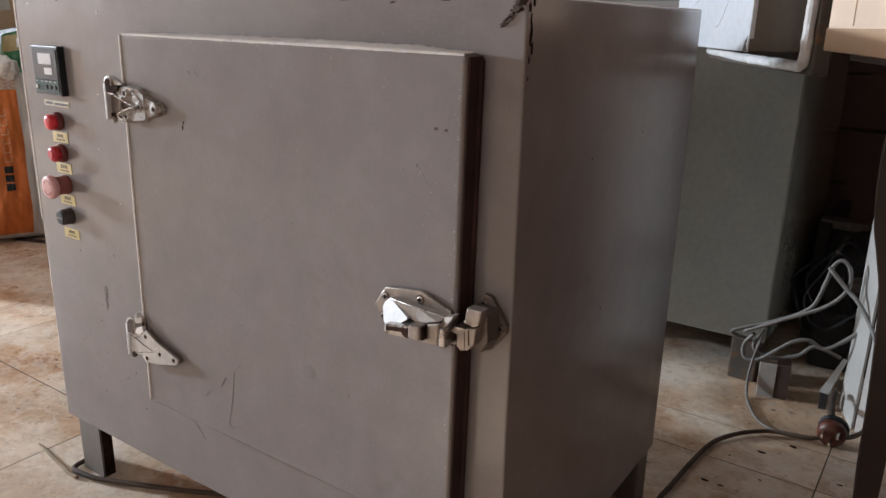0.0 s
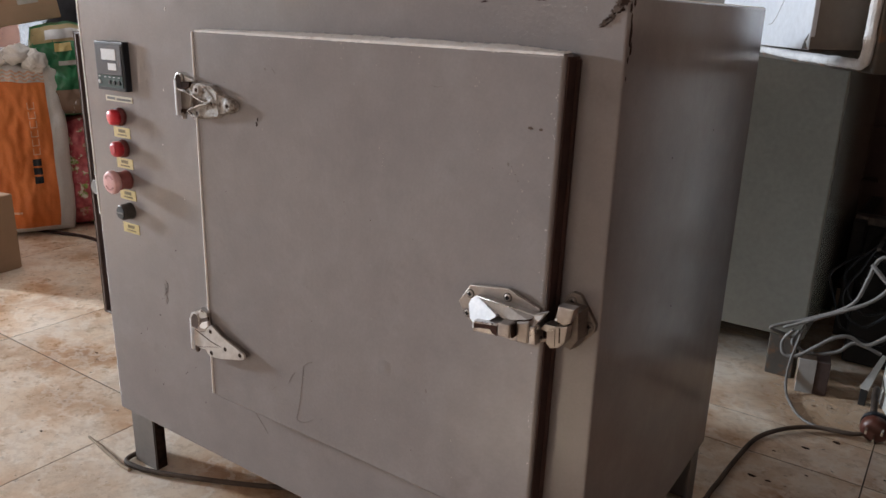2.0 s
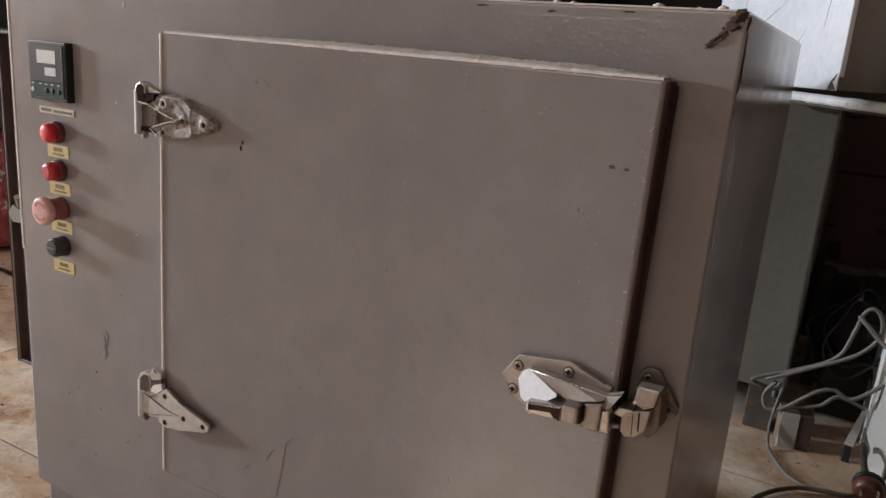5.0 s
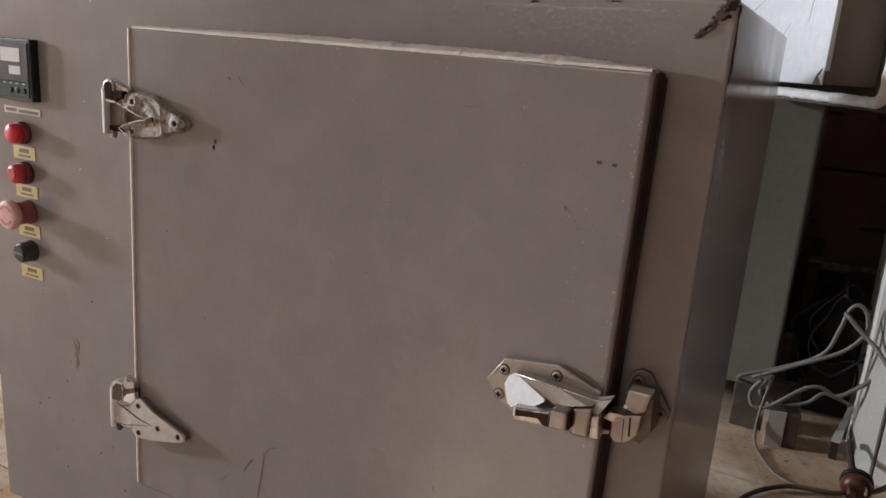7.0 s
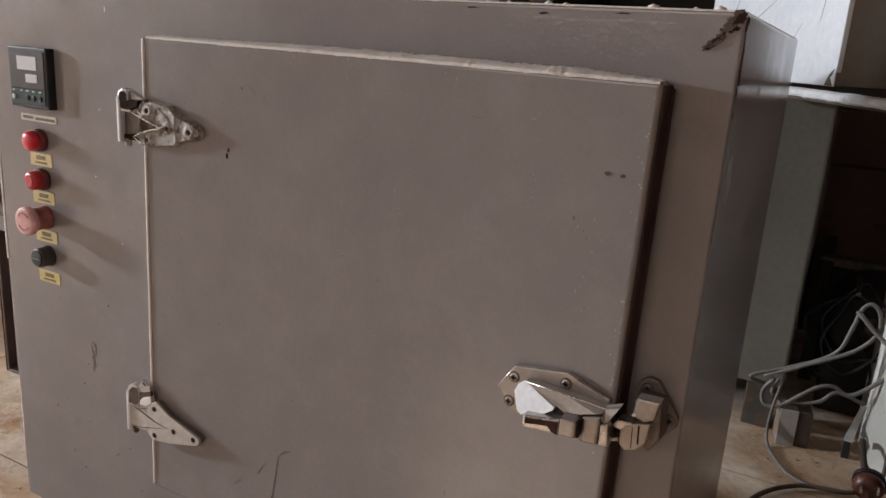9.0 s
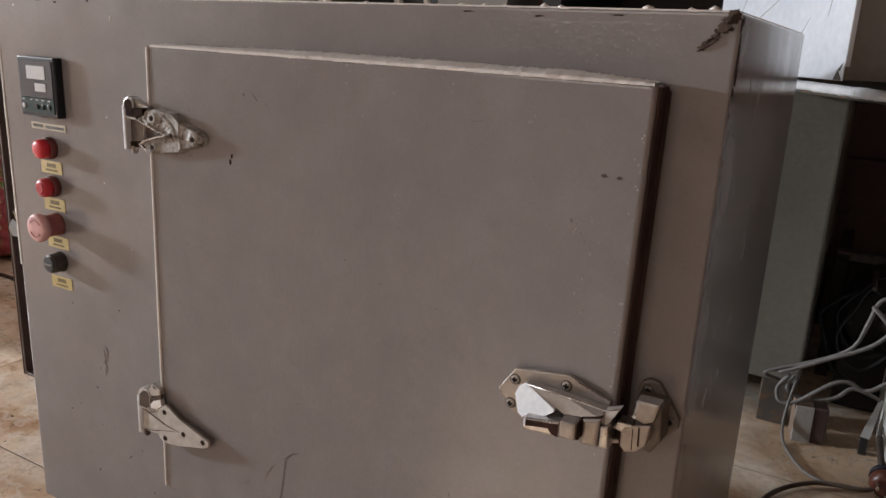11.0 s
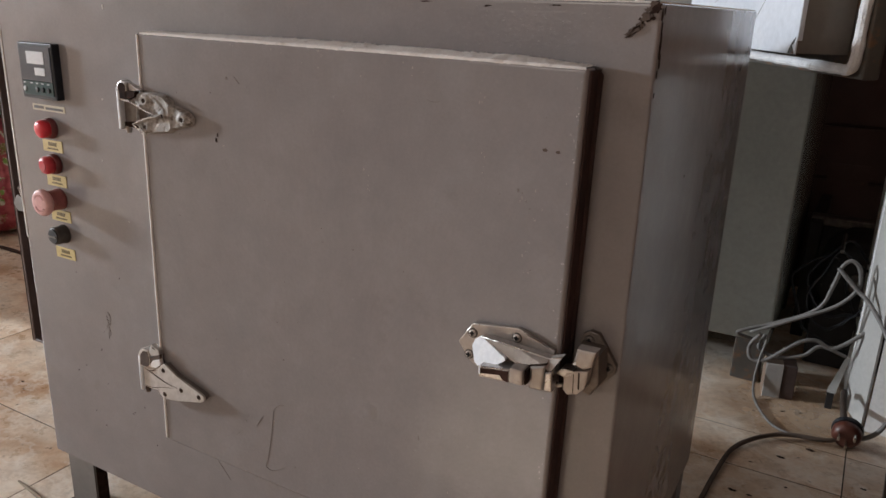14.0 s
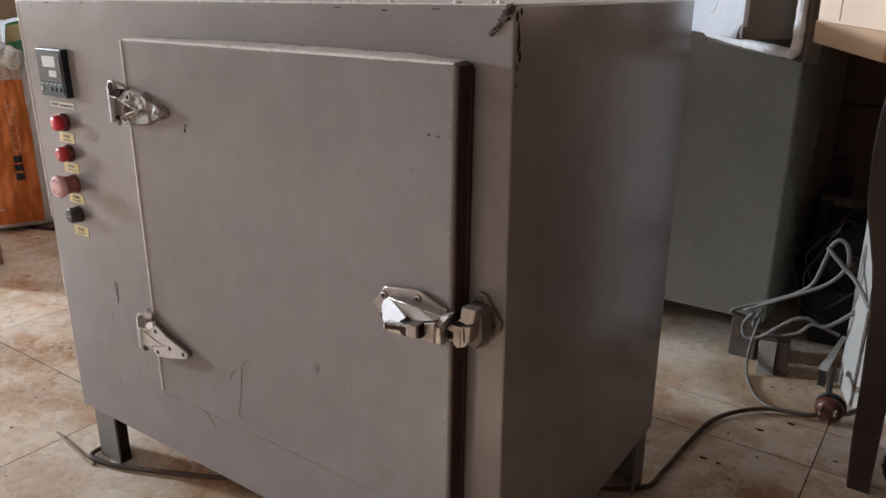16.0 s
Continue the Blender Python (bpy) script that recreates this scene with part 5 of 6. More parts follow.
# ---------------------------------------------------------------- bench with a carton
bench = thing("workbench", (1.85, 0.60, 0), "dark brown wooden workbench with a curved leg", "workbench")
CART = pose(1.395, 0.600, 1.0165, 0, 0, 21)
part("top", box(0.12, 1.00, -0.55, 0.33, -0.0245, -0.001, 0.003, 1, CART), BROWNWOOD, bench)


def bench_leg(x, y, way):
    """A square leg that swells outward to a knee under the top."""
    inner = spline([(0, 0, 0), (-0.008, 0, 0.12), (-0.014, 0, 0.30), (-0.028, 0, 0.50), (-0.048, 0, 0.60), (-0.064, 0, 0.67), (-0.072, 0, 0.77), (-0.071, 0, 0.86), (-0.060, 0, 0.95), (-0.052, 0, 0.993)], 4)
    bm, rings = bmesh.new(), []
    for p in inner:
        r = 0.046 + 0.03 * max(0, p.z - 0.45)
        ring = [(p.x, 0.004), (p.x + 0.004, 0), (r, 0), (r, 0.05), (p.x + 0.004, 0.05), (p.x, 0.046)]
        rings.append([bm.verts.new((x + way * u, y + v, p.z)) for u, v in ring])
    for a, b in zip(rings, rings[1:]):
        for i in range(6):
            bm.faces.new((a[i], a[(i + 1) % 6], b[(i + 1) % 6], b[i]))
    bm.faces.new(rings[0][::-1])
    bm.faces.new(rings[-1])
    return bm


for x, y, way in ((1.550, 0.945, 1), (2.15, 1.12, -1), (2.39, 0.42, -1), (1.86, 0.22, 1)):
    part("leg", bench_leg(x, y, way), BROWNWOOD, bench)
carton = thing("carton", tuple(CART @ Vector((0.2, -0.2, 0))), "pale printed cardboard carton with a brown lower band", "carton")
part("shell", box(0, 0.42, -0.40, 0, 0.0, 0.42, 0.006, 2, CART), CARDPALE, carton)
part("band", joined(box(-0.0015, 0.4215, -0.4015, 0.0015, 0.0005, 0.036, 0.001, 1, CART)), CARD, carton, "darker brown band")
for y in (-0.16,):
    part("crease", box(-0.0022, -0.0005, y, y + 0.0006, 0.04, 0.41, 0, 1, CART), CARDPALE, carton)

# ---------------------------------------------------------------- floor behind the oven: cables, plug, blocks, post
coil = thing("cable_coil", (1.30, 1.44, 0), "loose coil of grey mains cable", "cable")
part("strand", tube([(1.19, 1.455, 0.152), (1.1375, 1.43, 0.1712), (1.158, 1.43, 0.190), (1.236, 1.44, 0.226), (1.333, 1.44, 0.290), (1.363, 1.44, 0.374), (1.374, 1.44, 0.426), (1.396, 1.44, 0.446), (1.419, 1.435, 0.422), (1.420, 1.43, 0.370), (1.373, 1.43, 0.309), (1.278, 1.425, 0.250), (1.172, 1.425, 0.186)], 0.0055, 10, 7, None, 0.25), CABLEGREY, coil, smooth=True)
part("strand", tube([(1.200, 1.43, 0.185), (1.175, 1.43, 0.140), (1.186, 1.42, 0.106), (1.228, 1.42, 0.114), (1.302, 1.43, 0.182), (1.345, 1.44, 0.197), (1.393, 1.45, 0.180), (1.468, 1.46, 0.247)], 0.0058, 10, 7, None, 0.25), CABLEGREY, coil, smooth=True)
part("strand", tube([(1.21, 1.47, 0.17), (1.200, 1.45, 0.132), (1.255, 1.45, 0.116), (1.32, 1.46, 0.135), (1.36, 1.47, 0.17), (1.43, 1.48, 0.15)], 0.0053), CABLEGREY, coil, smooth=True)
part("strand", tube([(1.366, 1.44, 0.420), (1.384, 1.43, 0.405), (1.421, 1.42, 0.372), (1.455, 1.40, 0.347), (1.499, 1.36, 0.296), (1.531, 1.31, 0.243), (1.551, 1.27, 0.183), (1.551, 1.25, 0.117), (1.532, 1.25, 0.059), (1.500, 1.25, 0.027), (1.478, 1.25, 0.028)], 0.0062), CABLEGREY, coil, smooth=True)
part("strand", tube([(1.225, 1.44, 0.20), (1.214, 1.43, 0.14), (1.208, 1.41, 0.095), (1.206, 1.40, 0.05), (1.213, 1.38, 0.010), (1.240, 1.31, 0.0050), (1.284, 1.237, 0.0048), (1.339, 1.213, 0.0048), (1.409, 1.224, 0.0060)], 0.0040), CABLEGREY, coil, smooth=True)
plug = thing("mains_plug", (1.462, 1.225, 0), "brown three-pin mains plug lying on its side", "plug")
part("shell", lathe([(0.030, 0), (0.036, 0.006), (0.036, 0.022), (0.030, 0.034), (0.020, 0.038)], (1.462, 1.245, 0.040), (-0.05, -0.85, -0.15), 22), PLUGBROWN, plug, smooth=True)
part("rim", lathe([(0.036, 0), (0.0385, 0.003), (0.0385, 0.011), (0.036, 0.013)], (1.4625, 1.258, 0.0425), (-0.05, -0.85, -0.15), 22), BLACK, plug, "black back shell")
for dx, dz in ((-0.018, -0.004), (0.018, 0.002), (0.002, -0.024)):
    part("pin", box(1.4615 + dx - 0.003, 1.4615 + dx + 0.003, 1.182, 1.212, 0.048 + dz - 0.006, 0.048 + dz + 0.006, 0.001, 1), BRASS, plug)
part("strain_relief", tube([(1.450, 1.28, 0.055), (1.442, 1.33, 0.075), (1.440, 1.38, 0.085), (1.440, 1.42, 0.065)], 0.0085), CABLEBLACK, plug, smooth=True)
mains = thing("oven_cable", (0.5, 0.3, 0), "dusty dark brown mains cable running along the floor", "cable")
part("sheath", tube([(0.016, 0.070, 0.008), (0.002, 0.055, 0.008), (-0.005, 0.030, 0.008), (-0.004, 0.006, 0.008), (0.010, -0.008, 0.008), (0.045, -0.006, 0.008), (0.096, 0.006, 0.008), (0.216, 0.057, 0.009), (0.353, 0.126, 0.009), (0.55, 0.25, 0.009), (0.80, 0.42, 0.009), (1.03, 0.56, 0.009), (1.165, 0.655, 0.009), (1.183, 0.746, 0.009), (1.193, 0.90, 0.009), (1.209, 1.036, 0.009), (1.247, 1.118, 0.010), (1.30, 1.175, 0.012), (1.345, 1.195, 0.014), (1.415, 1.205, 0.018), (1.455, 1.23, 0.024)], 0.0060), CABLEDUSTY, mains, smooth=True)
wire = thing("wire_offcut", (-0.10, 0.0, 0), "dusty tan wire end lying on the tiles", "wire")
part("sheath", tube([(-0.176, 0.006, 0.003), (-0.12, -0.001, 0.0035), (-0.07, -0.009, 0.004), (-0.03, -0.014, 0.0045), (0.000, -0.020, 0.0045), (0.040, -0.020, 0.0045)], 0.0046, 8, 6, lambda s: 0.5 + 0.5 * min(1, 4 * s)), BROWNSACK, wire, smooth=True)


BLOCK = pose(1.2314, 1.4120, 0, 0, 0, 11)
block = thing("wooden_block", (1.268, 1.46, 0), "white-painted wooden block with a bare brown end", "block")
part("face", box(0, 0.0475, -0.0005, 0.0045, 0.0005, 0.107, 0.0012, 1, BLOCK), GREYPAINT, block)
part("timber", box(0.0005, 0.0475, 0.0046, 0.075, 0, 0.1065, 0.002, 1, BLOCK), CARDDARK, block, "bare brown timber")
part("end", box(0.0477, 0.0850, 0.0015, 0.070, 0, 0.1055, 0.002, 1, BLOCK), CUPBOARD, block, "dark brown bare end")
post = thing("angle_post", (1.495, 1.35, 0), "chipped white-painted steel angle post", "post")


def upright(a, b, thick, z1):
    """A flat bar on edge from plan point a to b."""
    a, b = Vector((*a, 0)), Vector((*b, 0))
    side = (b - a).normalized().cross(Vector((0, 0, 1))) * thick
    bm, rings = bmesh.new(), []
    for z in (0, 0.25, 0.55, 0.9, 1.9):
        w = 0.0015 * math.sin(31 * z)
        rings.append([bm.verts.new(p + Vector((w, 0, z))) for p in (a, b, b + side, a + side)])
    for r, s in zip(rings, rings[1:]):
        for i in range(4):
            bm.faces.new((r[i], r[(i + 1) % 4], s[(i + 1) % 4], s[i]))
    bm.faces.new(rings[0][::-1])
    bm.faces.new(rings[-1])
    return bm


# the post's light and shade are put into its paint tones
part("flange", upright((1.452, 1.492), (1.500, 1.362), 0.006, 1.9), GREYPAINT, post, "flange with its shade painted grey")
part("side_face", upright((1.443, 1.728), (1.452, 1.489), 0.005, 1.9), POSTLIT, post)
part("web", upright((1.5045, 1.357), (1.58, 1.352), 0.006, 1.9), POSTLIT, post)
bracket = thing("steel_offcut", (1.42, 1.42, 0), "bent grey steel offcut leaning by the post", "offcut")
bm = bmesh.new()
quad = [Vector(p) for p in ((1.397, 1.43, 0.060), (1.420, 1.43, 0.058), (1.442, 1.56, 0.118), (1.431, 1.56, 0.120))]
vs = [bm.verts.new(p) for p in quad] + [bm.verts.new(p - Vector((0, 0, 0.006))) for p in quad]
for f in ((0, 1, 2, 3), (7, 6, 5, 4), (0, 4, 5, 1), (1, 5, 6, 2), (2, 6, 7, 3), (3, 7, 4, 0)):
    bm.faces.new([vs[i] for i in f])
part("plate", bm, GREYPAINT, bracket)
part("foot", box(1.399, 1.418, 1.434, 1.454, 0.0, 0.054, 0.001, 1), DARKMETAL, bracket)
pot = thing("white_pot", (1.61, 1.36, 0), "small white enamel pot behind the bench leg", "pot")
part("body", lathe([(0.030, 0), (0.034, 0.006), (0.036, 0.06), (0.038, 0.066), (0.033, 0.066), (0.031, 0.02)], (1.61, 1.36, 0), (0, 0, 1), 20), WHITEPAINT, pot, smooth=True)
motor = thing("electric_motor", (1.42, 1.85, 0), "sooty black electric motor on the floor", "motor")
part("casing", lathe([(0.08, 0), (0.115, 0.02), (0.12, 0.05), (0.12, 0.26), (0.09, 0.30)], (1.42, 1.72, 0.30), (0.0, 1, 0), 26), DARKMETAL, motor, smooth=True)
part("foot", box(1.31, 1.53, 1.74, 1.98, 0, 0.20, 0.006, 1), DARKMETAL, motor)
for k in range(6):
    a = radians(60 * k + 15)
    part("spoke", rod((1.42 + 0.03 * math.cos(a), 1.735, 0.30 + 0.03 * math.sin(a)), (1.42 + 0.10 * math.cos(a), 1.735, 0.30 + 0.10 * math.sin(a)), 0.006), STEELDARK, motor)
part("hub", lathe([(0.03, 0), (0.03, 0.02), (0.015, 0.03)], (1.42, 1.725, 0.30), (0, -1, 0), 18), STEELDARK, motor)

# made-up crate that hides lit floor where all lies dark
crate = thing("dark_filler", (1.36, 2.2, 0), "added black steel crate filling in for the dark", "crate")
part("side", box(1.25, 1.29, 1.96, 2.45, 0, 0.42, 0.003, 1), DARKMETAL, crate)
part("front", box(1.29, 1.62, 2.02, 2.05, 0, 0.40, 0.003, 1), DARKMETAL, crate)
part("rail", box(1.25, 1.64, 2.00, 2.06, 0.40, 0.43, 0.003, 1), STEELDARK, crate)

loops = thing("black_cable_coil", (1.37, 1.62, 0), "slack coil of black cable hanging in the dark", "cable")
rnd = random.Random(21)
for i in range(3):
    r, cx, cz, y, tilt = rnd.uniform(0.07, 0.12), 1.36 + rnd.uniform(-0.04, 0.05), 0.29 + rnd.uniform(-0.05, 0.05), 1.60 + 0.03 * i, rnd.uniform(-0.6, 0.6)
    ring = [(cx + r * math.cos(a) * (1 + 0.3 * math.sin(2 * a + 1.7 * i)), y + 0.04 * math.sin(a + tilt), max(0.012, cz + 1.3 * r * math.sin(a + tilt) * (1 + 0.2 * math.cos(3 * a + i)))) for a in (2 * math.pi * j / 14 for j in range(15))]
    part("strand", tube(ring, 0.0042, 8, 4), BLACK, loops, smooth=True)
part("hook", rod((1.365, 1.58, 0.43), (1.365, 1.75, 0.44), 0.006), STEELDARK, loops)

# dark cupboard against the back
cup = thing("cupboard", (2.15, 2.60, 0), "dark brown wooden cupboard with plank fronts", "cupboard")
part("carcass", box(0.95, 3.05, 2.52, 3.0, 0, 1.55, 0.004, 1), CUPBOARD, cup)
for k in range(7):
    z = 0.06 + 0.21 * k
    part("plank", box(0.96, 3.04, 2.497, 2.520, z, z + 0.198, 0.003, 1), CUPBOARD, cup)
for x, z in ((1.55, 0.62), (1.72, 0.98), (1.48, 1.06)):
    part("paper_note", box(x, x + 0.13, 2.494, 2.4975, z, z + 0.12), CARDDARK, cup, "faded paper note")
for x, z, w, h in ((1.268, 0.832, 0.115, 0.068), (1.256, 0.460, 0.145, 0.078)):
    part("paper_note", box(x, x + w, 2.494, 2.4975, z, z + h), HATCHBROWN, cup, "faded paper note")

# pale grey square duct
duct = thing("square_duct", (0.115, 1.62, 0), "pale grey enamelled square sheet-metal duct", "duct")
part("casing", box(-0.032, 0.222, 1.50, 1.74, 0, 1.9, 0.004, 2), GREYDUCT, duct)

# ---------------------------------------------------------------- storage rack at the back
rack = thing("storage_rack", (-1.2, 2.40, 0), "white-painted steel rack with open shelves", "rack")
for x in (-2.03, -1.50, -0.985, -0.57):
    for y in (2.10, 2.72):
        part("post", rod((x, y, 0), (x, y, 1.75), 0.016, 12), WHITEPAINT, rack)
for z in (0.30, 0.985, 1.70):
    part("shelf", box(-2.06, -0.54, 2.09, 2.74, z, z + 0.018, 0.002, 1), GREYPAINT, rack)


# added dark sheet in place of the shade behind the shelves
part("shade_sheet", box(-3.3, -0.30, 2.76, 2.775, 0, 1.75), DARKMETAL, rack, "dark sheet standing in for shade behind the rack")


def carton_at(x, y, z, w, d, h, turn, material, label, tilt=0):
    m = pose(x, y, z, tilt, 0, turn)
    c = thing("carton", (x, y, z), label, "carton")
    part("shell", box(-w / 2, w / 2, -d / 2, d / 2, 0, h - 0.001, 0.004, 1, m), material, c)
    part("tape", box(-w / 2 - 0.001, w / 2 + 0.001, -0.025, 0.025, h * 0.6, h + 0.0005, 0.0005, 1, m), CARDDARK, c, "packing tape")
    part("flap", box(-w / 2 + 0.002, w / 2 - 0.002, -d / 2 + 0.002, -0.003, h - 0.001, h + 0.003, 0.001, 1, m), material, c)
    return c


def bundle(name, x, y, z, w, d, h, material, label, seed):
    """A slumped, crumpled bundle."""
    bm = bmesh.new()
    bmesh.ops.create_icosphere(bm, subdivisions=4, radius=1)
    for v in bm.verts:
        c = v.co.copy()
        k = 1 + 0.22 * noise.noise(c * 1.7 + Vector((seed, 0, 0))) + 0.10 * noise.noise(c * 5 + Vector((0, seed, 0)))
        q = Vector((math.copysign(abs(c.x) ** 0.7, c.x), math.copysign(abs(c.y) ** 0.7, c.y), math.copysign(abs(c.z) ** 0.75, c.z))) * k
        v.co = Vector((x + q.x * w / 2, y + q.y * d / 2, max(z, z + (q.z + 0.9) * h / 1.9)))
    ob = tagged(solid(name, bm, material), label, name.replace("_", " "))
    ob.data.polygons.foreach_set("use_smooth", [True] * len(ob.data.polygons))
    return ob


carton_at(-1.86, 2.50, 1.003, 0.26, 0.36, 0.30, 8, CARDDARK, "dark brown cardboard carton on the rack")
bundle("plastic_bag", -1.66, 2.34, 1.003, 0.15, 0.20, 0.30, BLUECLOTH, "crumpled blue plastic bundle on the rack", 2.0)
bundle("folded_tarpaulin", -2.30, 2.45, 0, 0.42, 0.40, 1.25, GREYCLOTH, "dark slate tarpaulin bundle standing beside the rack", 4.0)
# the second bundle's height is made up to shade the floor between the ovens
bundle("folded_tarpaulin", -2.74, 1.74, 0, 0.46, 0.86, 1.52, GREYCLOTH, "tall dark slate bundle behind the sacks, added to block light", 5.0)
bundle("rolled_cloth", -1.24, 2.46, 1.003, 0.42, 0.32, 0.26, OLIVECLOTH, "dark olive cloth bundle on the rack", 6.0)
bundle("rolled_cloth", -0.77, 2.42, 1.003, 0.24, 0.26, 0.16, TANCLOTH, "orange-brown cloth bundle on the rack", 7.0)
bundle("plastic_bag", -0.91, 2.24, 1.003, 0.09, 0.10, 0.14, WOVEN, "small crumpled white bag on the rack", 8.0)
pipe = thing("bent_hose", (-0.40, 2.12, 0), "bent white plastic hose", "hose")
part("tube", tube([(-0.405, 2.12, 0), (-0.40, 2.12, 0.6), (-0.395, 2.12, 1.02), (-0.415, 2.12, 1.12), (-0.45, 2.12, 1.22), (-0.47, 2.12, 1.4), (-0.47, 2.14, 1.6)], 0.014), WHITEPAINT, pipe, smooth=True)
bundle("rolled_cloth", -0.22, 2.30, 0, 0.40, 0.40, 1.12, OLIVECLOTH, "tall dark olive cloth bundle standing on the floor", 9.0)


bundle("black_rag", 1.685, 1.03, 0, 0.15, 0.13, 0.10, DARKMETAL, "crumpled black rag on the floor by the bench", 12.0)


# ---------------------------------------------------------------- sacks and boxes by the wall
class Sack:
    """A filled sack: two cushioned sheets; its front can carry printed patches."""

    def __init__(self, m, w, d, h, seed, slump=0.0, crease=1.0):
        self.m, self.w, self.d, self.h, self.seed, self.slump, self.crease = m, w, d, h, seed, slump, crease

    def at(self, u, v, side, lift=0.0):
        edge = max(0.0, (1 - abs(u) ** 3.2)) ** 0.55 * max(0.0, (1 - abs(2 * v - 1) ** 6)) ** 0.5
        p = Vector((u * 2.1, v * 3.3, self.seed + side))
        n = noise.noise(p * 1.3) * 0.030 + self.crease * (noise.noise(p * 4.0) * 0.013 + noise.noise(Vector((u * 1.5, v * 16, self.seed))) * 0.009 * abs(u) + noise.noise(p * 11) * 0.004)
        x = u * self.w / 2 * (1 - 0.07 * (2 * v - 1) ** 2 + 0.05 * noise.noise(Vector((0, v * 4, self.seed + 9))))
        y = -side * (self.d / 2 * edge * (1.12 - 0.3 * v) + n * edge + lift)
        z = v * self.h * (1 - self.slump * u * u) + 0.012 * noise.noise(Vector((u * 3, self.seed, 0))) * v
        return self.m @ Vector((x, y, max(0.001, z)))

    def sheet(self, u0, u1, v0, v1, side, nu, nv, lift=0.0, wave=0.0):
        bm = bmesh.new()
        g = [[bm.verts.new(self.at(u0 + (u1 - u0) * i / nu, v0 + (v1 - v0) * j / nv + wave * math.sin(i * 1.15), side, lift)) for i in range(nu + 1)] for j in range(nv + 1)]
        for j in range(nv):
            for i in range(nu):
                bm.faces.new((g[j][i], g[j][i + 1], g[j + 1][i + 1], g[j + 1][i]))
        return bm

    def body(self, n=60):
        bm = joined(self.sheet(-1, 1, 0, 1, 1, n, n), self.sheet(-1, 1, 0, 1, -1, n, n))
        bmesh.ops.remove_doubles(bm, verts=bm.verts, dist=0.0015)
        return bm


FACE = 62  # the sacks' fronts turn towards the doorway and the oven
s1 = Sack(pose(-2.12, 0.86, 0, -3, 0, FACE), 0.46, 0.26, 0.80, 1.7)
sack1 = thing("sack", (-2.12, 0.86, 0), "white woven sack with an orange printed front, tied top", "sack")
part("fabric", s1.body(), WOVEN, sack1, smooth=True)
part("print", s1.sheet(-0.99, 0.70, 0.05, 0.885, 1, 64, 64, 0.0045), ORANGE, sack1, "orange printed panel", True)
for k in range(3):
    part("wave_stripe", s1.sheet(-0.99, 0.70, 0.895 + 0.020 * k, 0.905 + 0.020 * k, 1, 60, 3, 0.0050, 0.006), PALEPRINT, sack1)
for k in range(3):
    part("print_mark", s1.sheet(0.30, 0.46, 0.315 + 0.050 * k, 0.355 + 0.050 * k, 1, 5, 4, 0.0075), BLACK, sack1, "dark printed block")
for k in range(6):
    for du in (0.0, 0.115):
        part("print_mark", s1.sheet(0.33 + du, 0.345 + du, 0.478 + 0.052 * k, 0.517 + 0.052 * k, 1, 1, 4, 0.0075), PALEPRINT, sack1, "pale printed bar")
    part("print_mark", s1.sheet(0.345, 0.445, 0.478 + 0.052 * k, 0.483 + 0.052 * k, 1, 4, 1, 0.0075), PALEPRINT, sack1, "pale printed bar")
for v, a, b in ((0.235, -0.9, -0.35), (0.26, -0.9, -0.35), (0.14, -0.7, 0.0), (0.15, -0.95, -0.75)):
    part("print_mark", s1.sheet(a, b, v, v + 0.013, 1, 10, 1, 0.0075), PALEPRINT, sack1)
part("emblem", s1.sheet(-0.99, -0.62, 0.42, 0.72, 1, 8, 8, 0.0075), WOVEN, sack1, "pale printed emblem", True)


def crumple(c, size, seed):
    """A crumpled gather of cloth."""
    bm = bmesh.new()
    bmesh.ops.create_icosphere(bm, subdivisions=4, radius=1)
    for v in bm.verts:
        p = v.co.copy()
        q = 1 + 0.35 * noise.noise(p * 1.6 + Vector((seed, 0, 0))) + 0.30 * (0.5 - abs(noise.noise(p * 3.6 + Vector((0, seed, 0))))) + 0.12 * noise.noise(p * 9 + Vector((0, 0, seed)))
        v.co = s1.m @ (Vector(c) + Vector((p.x * size[0], p.y * size[1], p.z * size[2])) * q)
    return bm


part("tied_neck", joined(crumple((-0.13, -0.03, 0.785), (0.075, 0.05, 0.035), 1.0), crumple((-0.03, -0.04, 0.815), (0.07, 0.045, 0.032), 2.0), crumple((0.06, -0.05, 0.83), (0.060, 0.05, 0.040), 3.0), crumple((0.125, -0.06, 0.80), (0.045, 0.045, 0.045), 4.0), tube([s1.m @ Vector(p) for p in ((-0.05, -0.08, 0.82), (-0.03, -0.12, 0.76), (-0.06, -0.14, 0.71))], 0.008, 8, 6)), WOVEN, sack1, "knotted white top", True)

s2 = Sack(pose(-2.06, 1.23, 0, -2, 0, 70), 0.36, 0.30, 0.555, 5.1, 0.05)
sack2 = thing("sack", (-2.06, 1.23, 0), "red floral-patterned plastic sack on the floor", "sack")
part("fabric", s2.body(), FLORAL, sack2, smooth=True)
part("hem", s2.sheet(-0.97, 0.97, 0.955, 1.0, 1, 24, 3, 0.004), MAROON, sack2, "folded hem", True)
part("side_seam", s2.sheet(0.90, 0.97, 0.04, 0.95, 1, 2, 24, 0.004), MAROON, sack2, "stitched side seam", True)
s3 = Sack(pose(-2.09, 1.20, 0.535, -2, 0, 70), 0.42, 0.28, 0.44, 8.3, 0.06)
sack3 = thing("sack", (-2.09, 1.20, 0.535), "glossy dark green plastic sack with a straw-coloured top", "sack")
part("film", s3.body(), BAGGREEN, sack3, smooth=True)
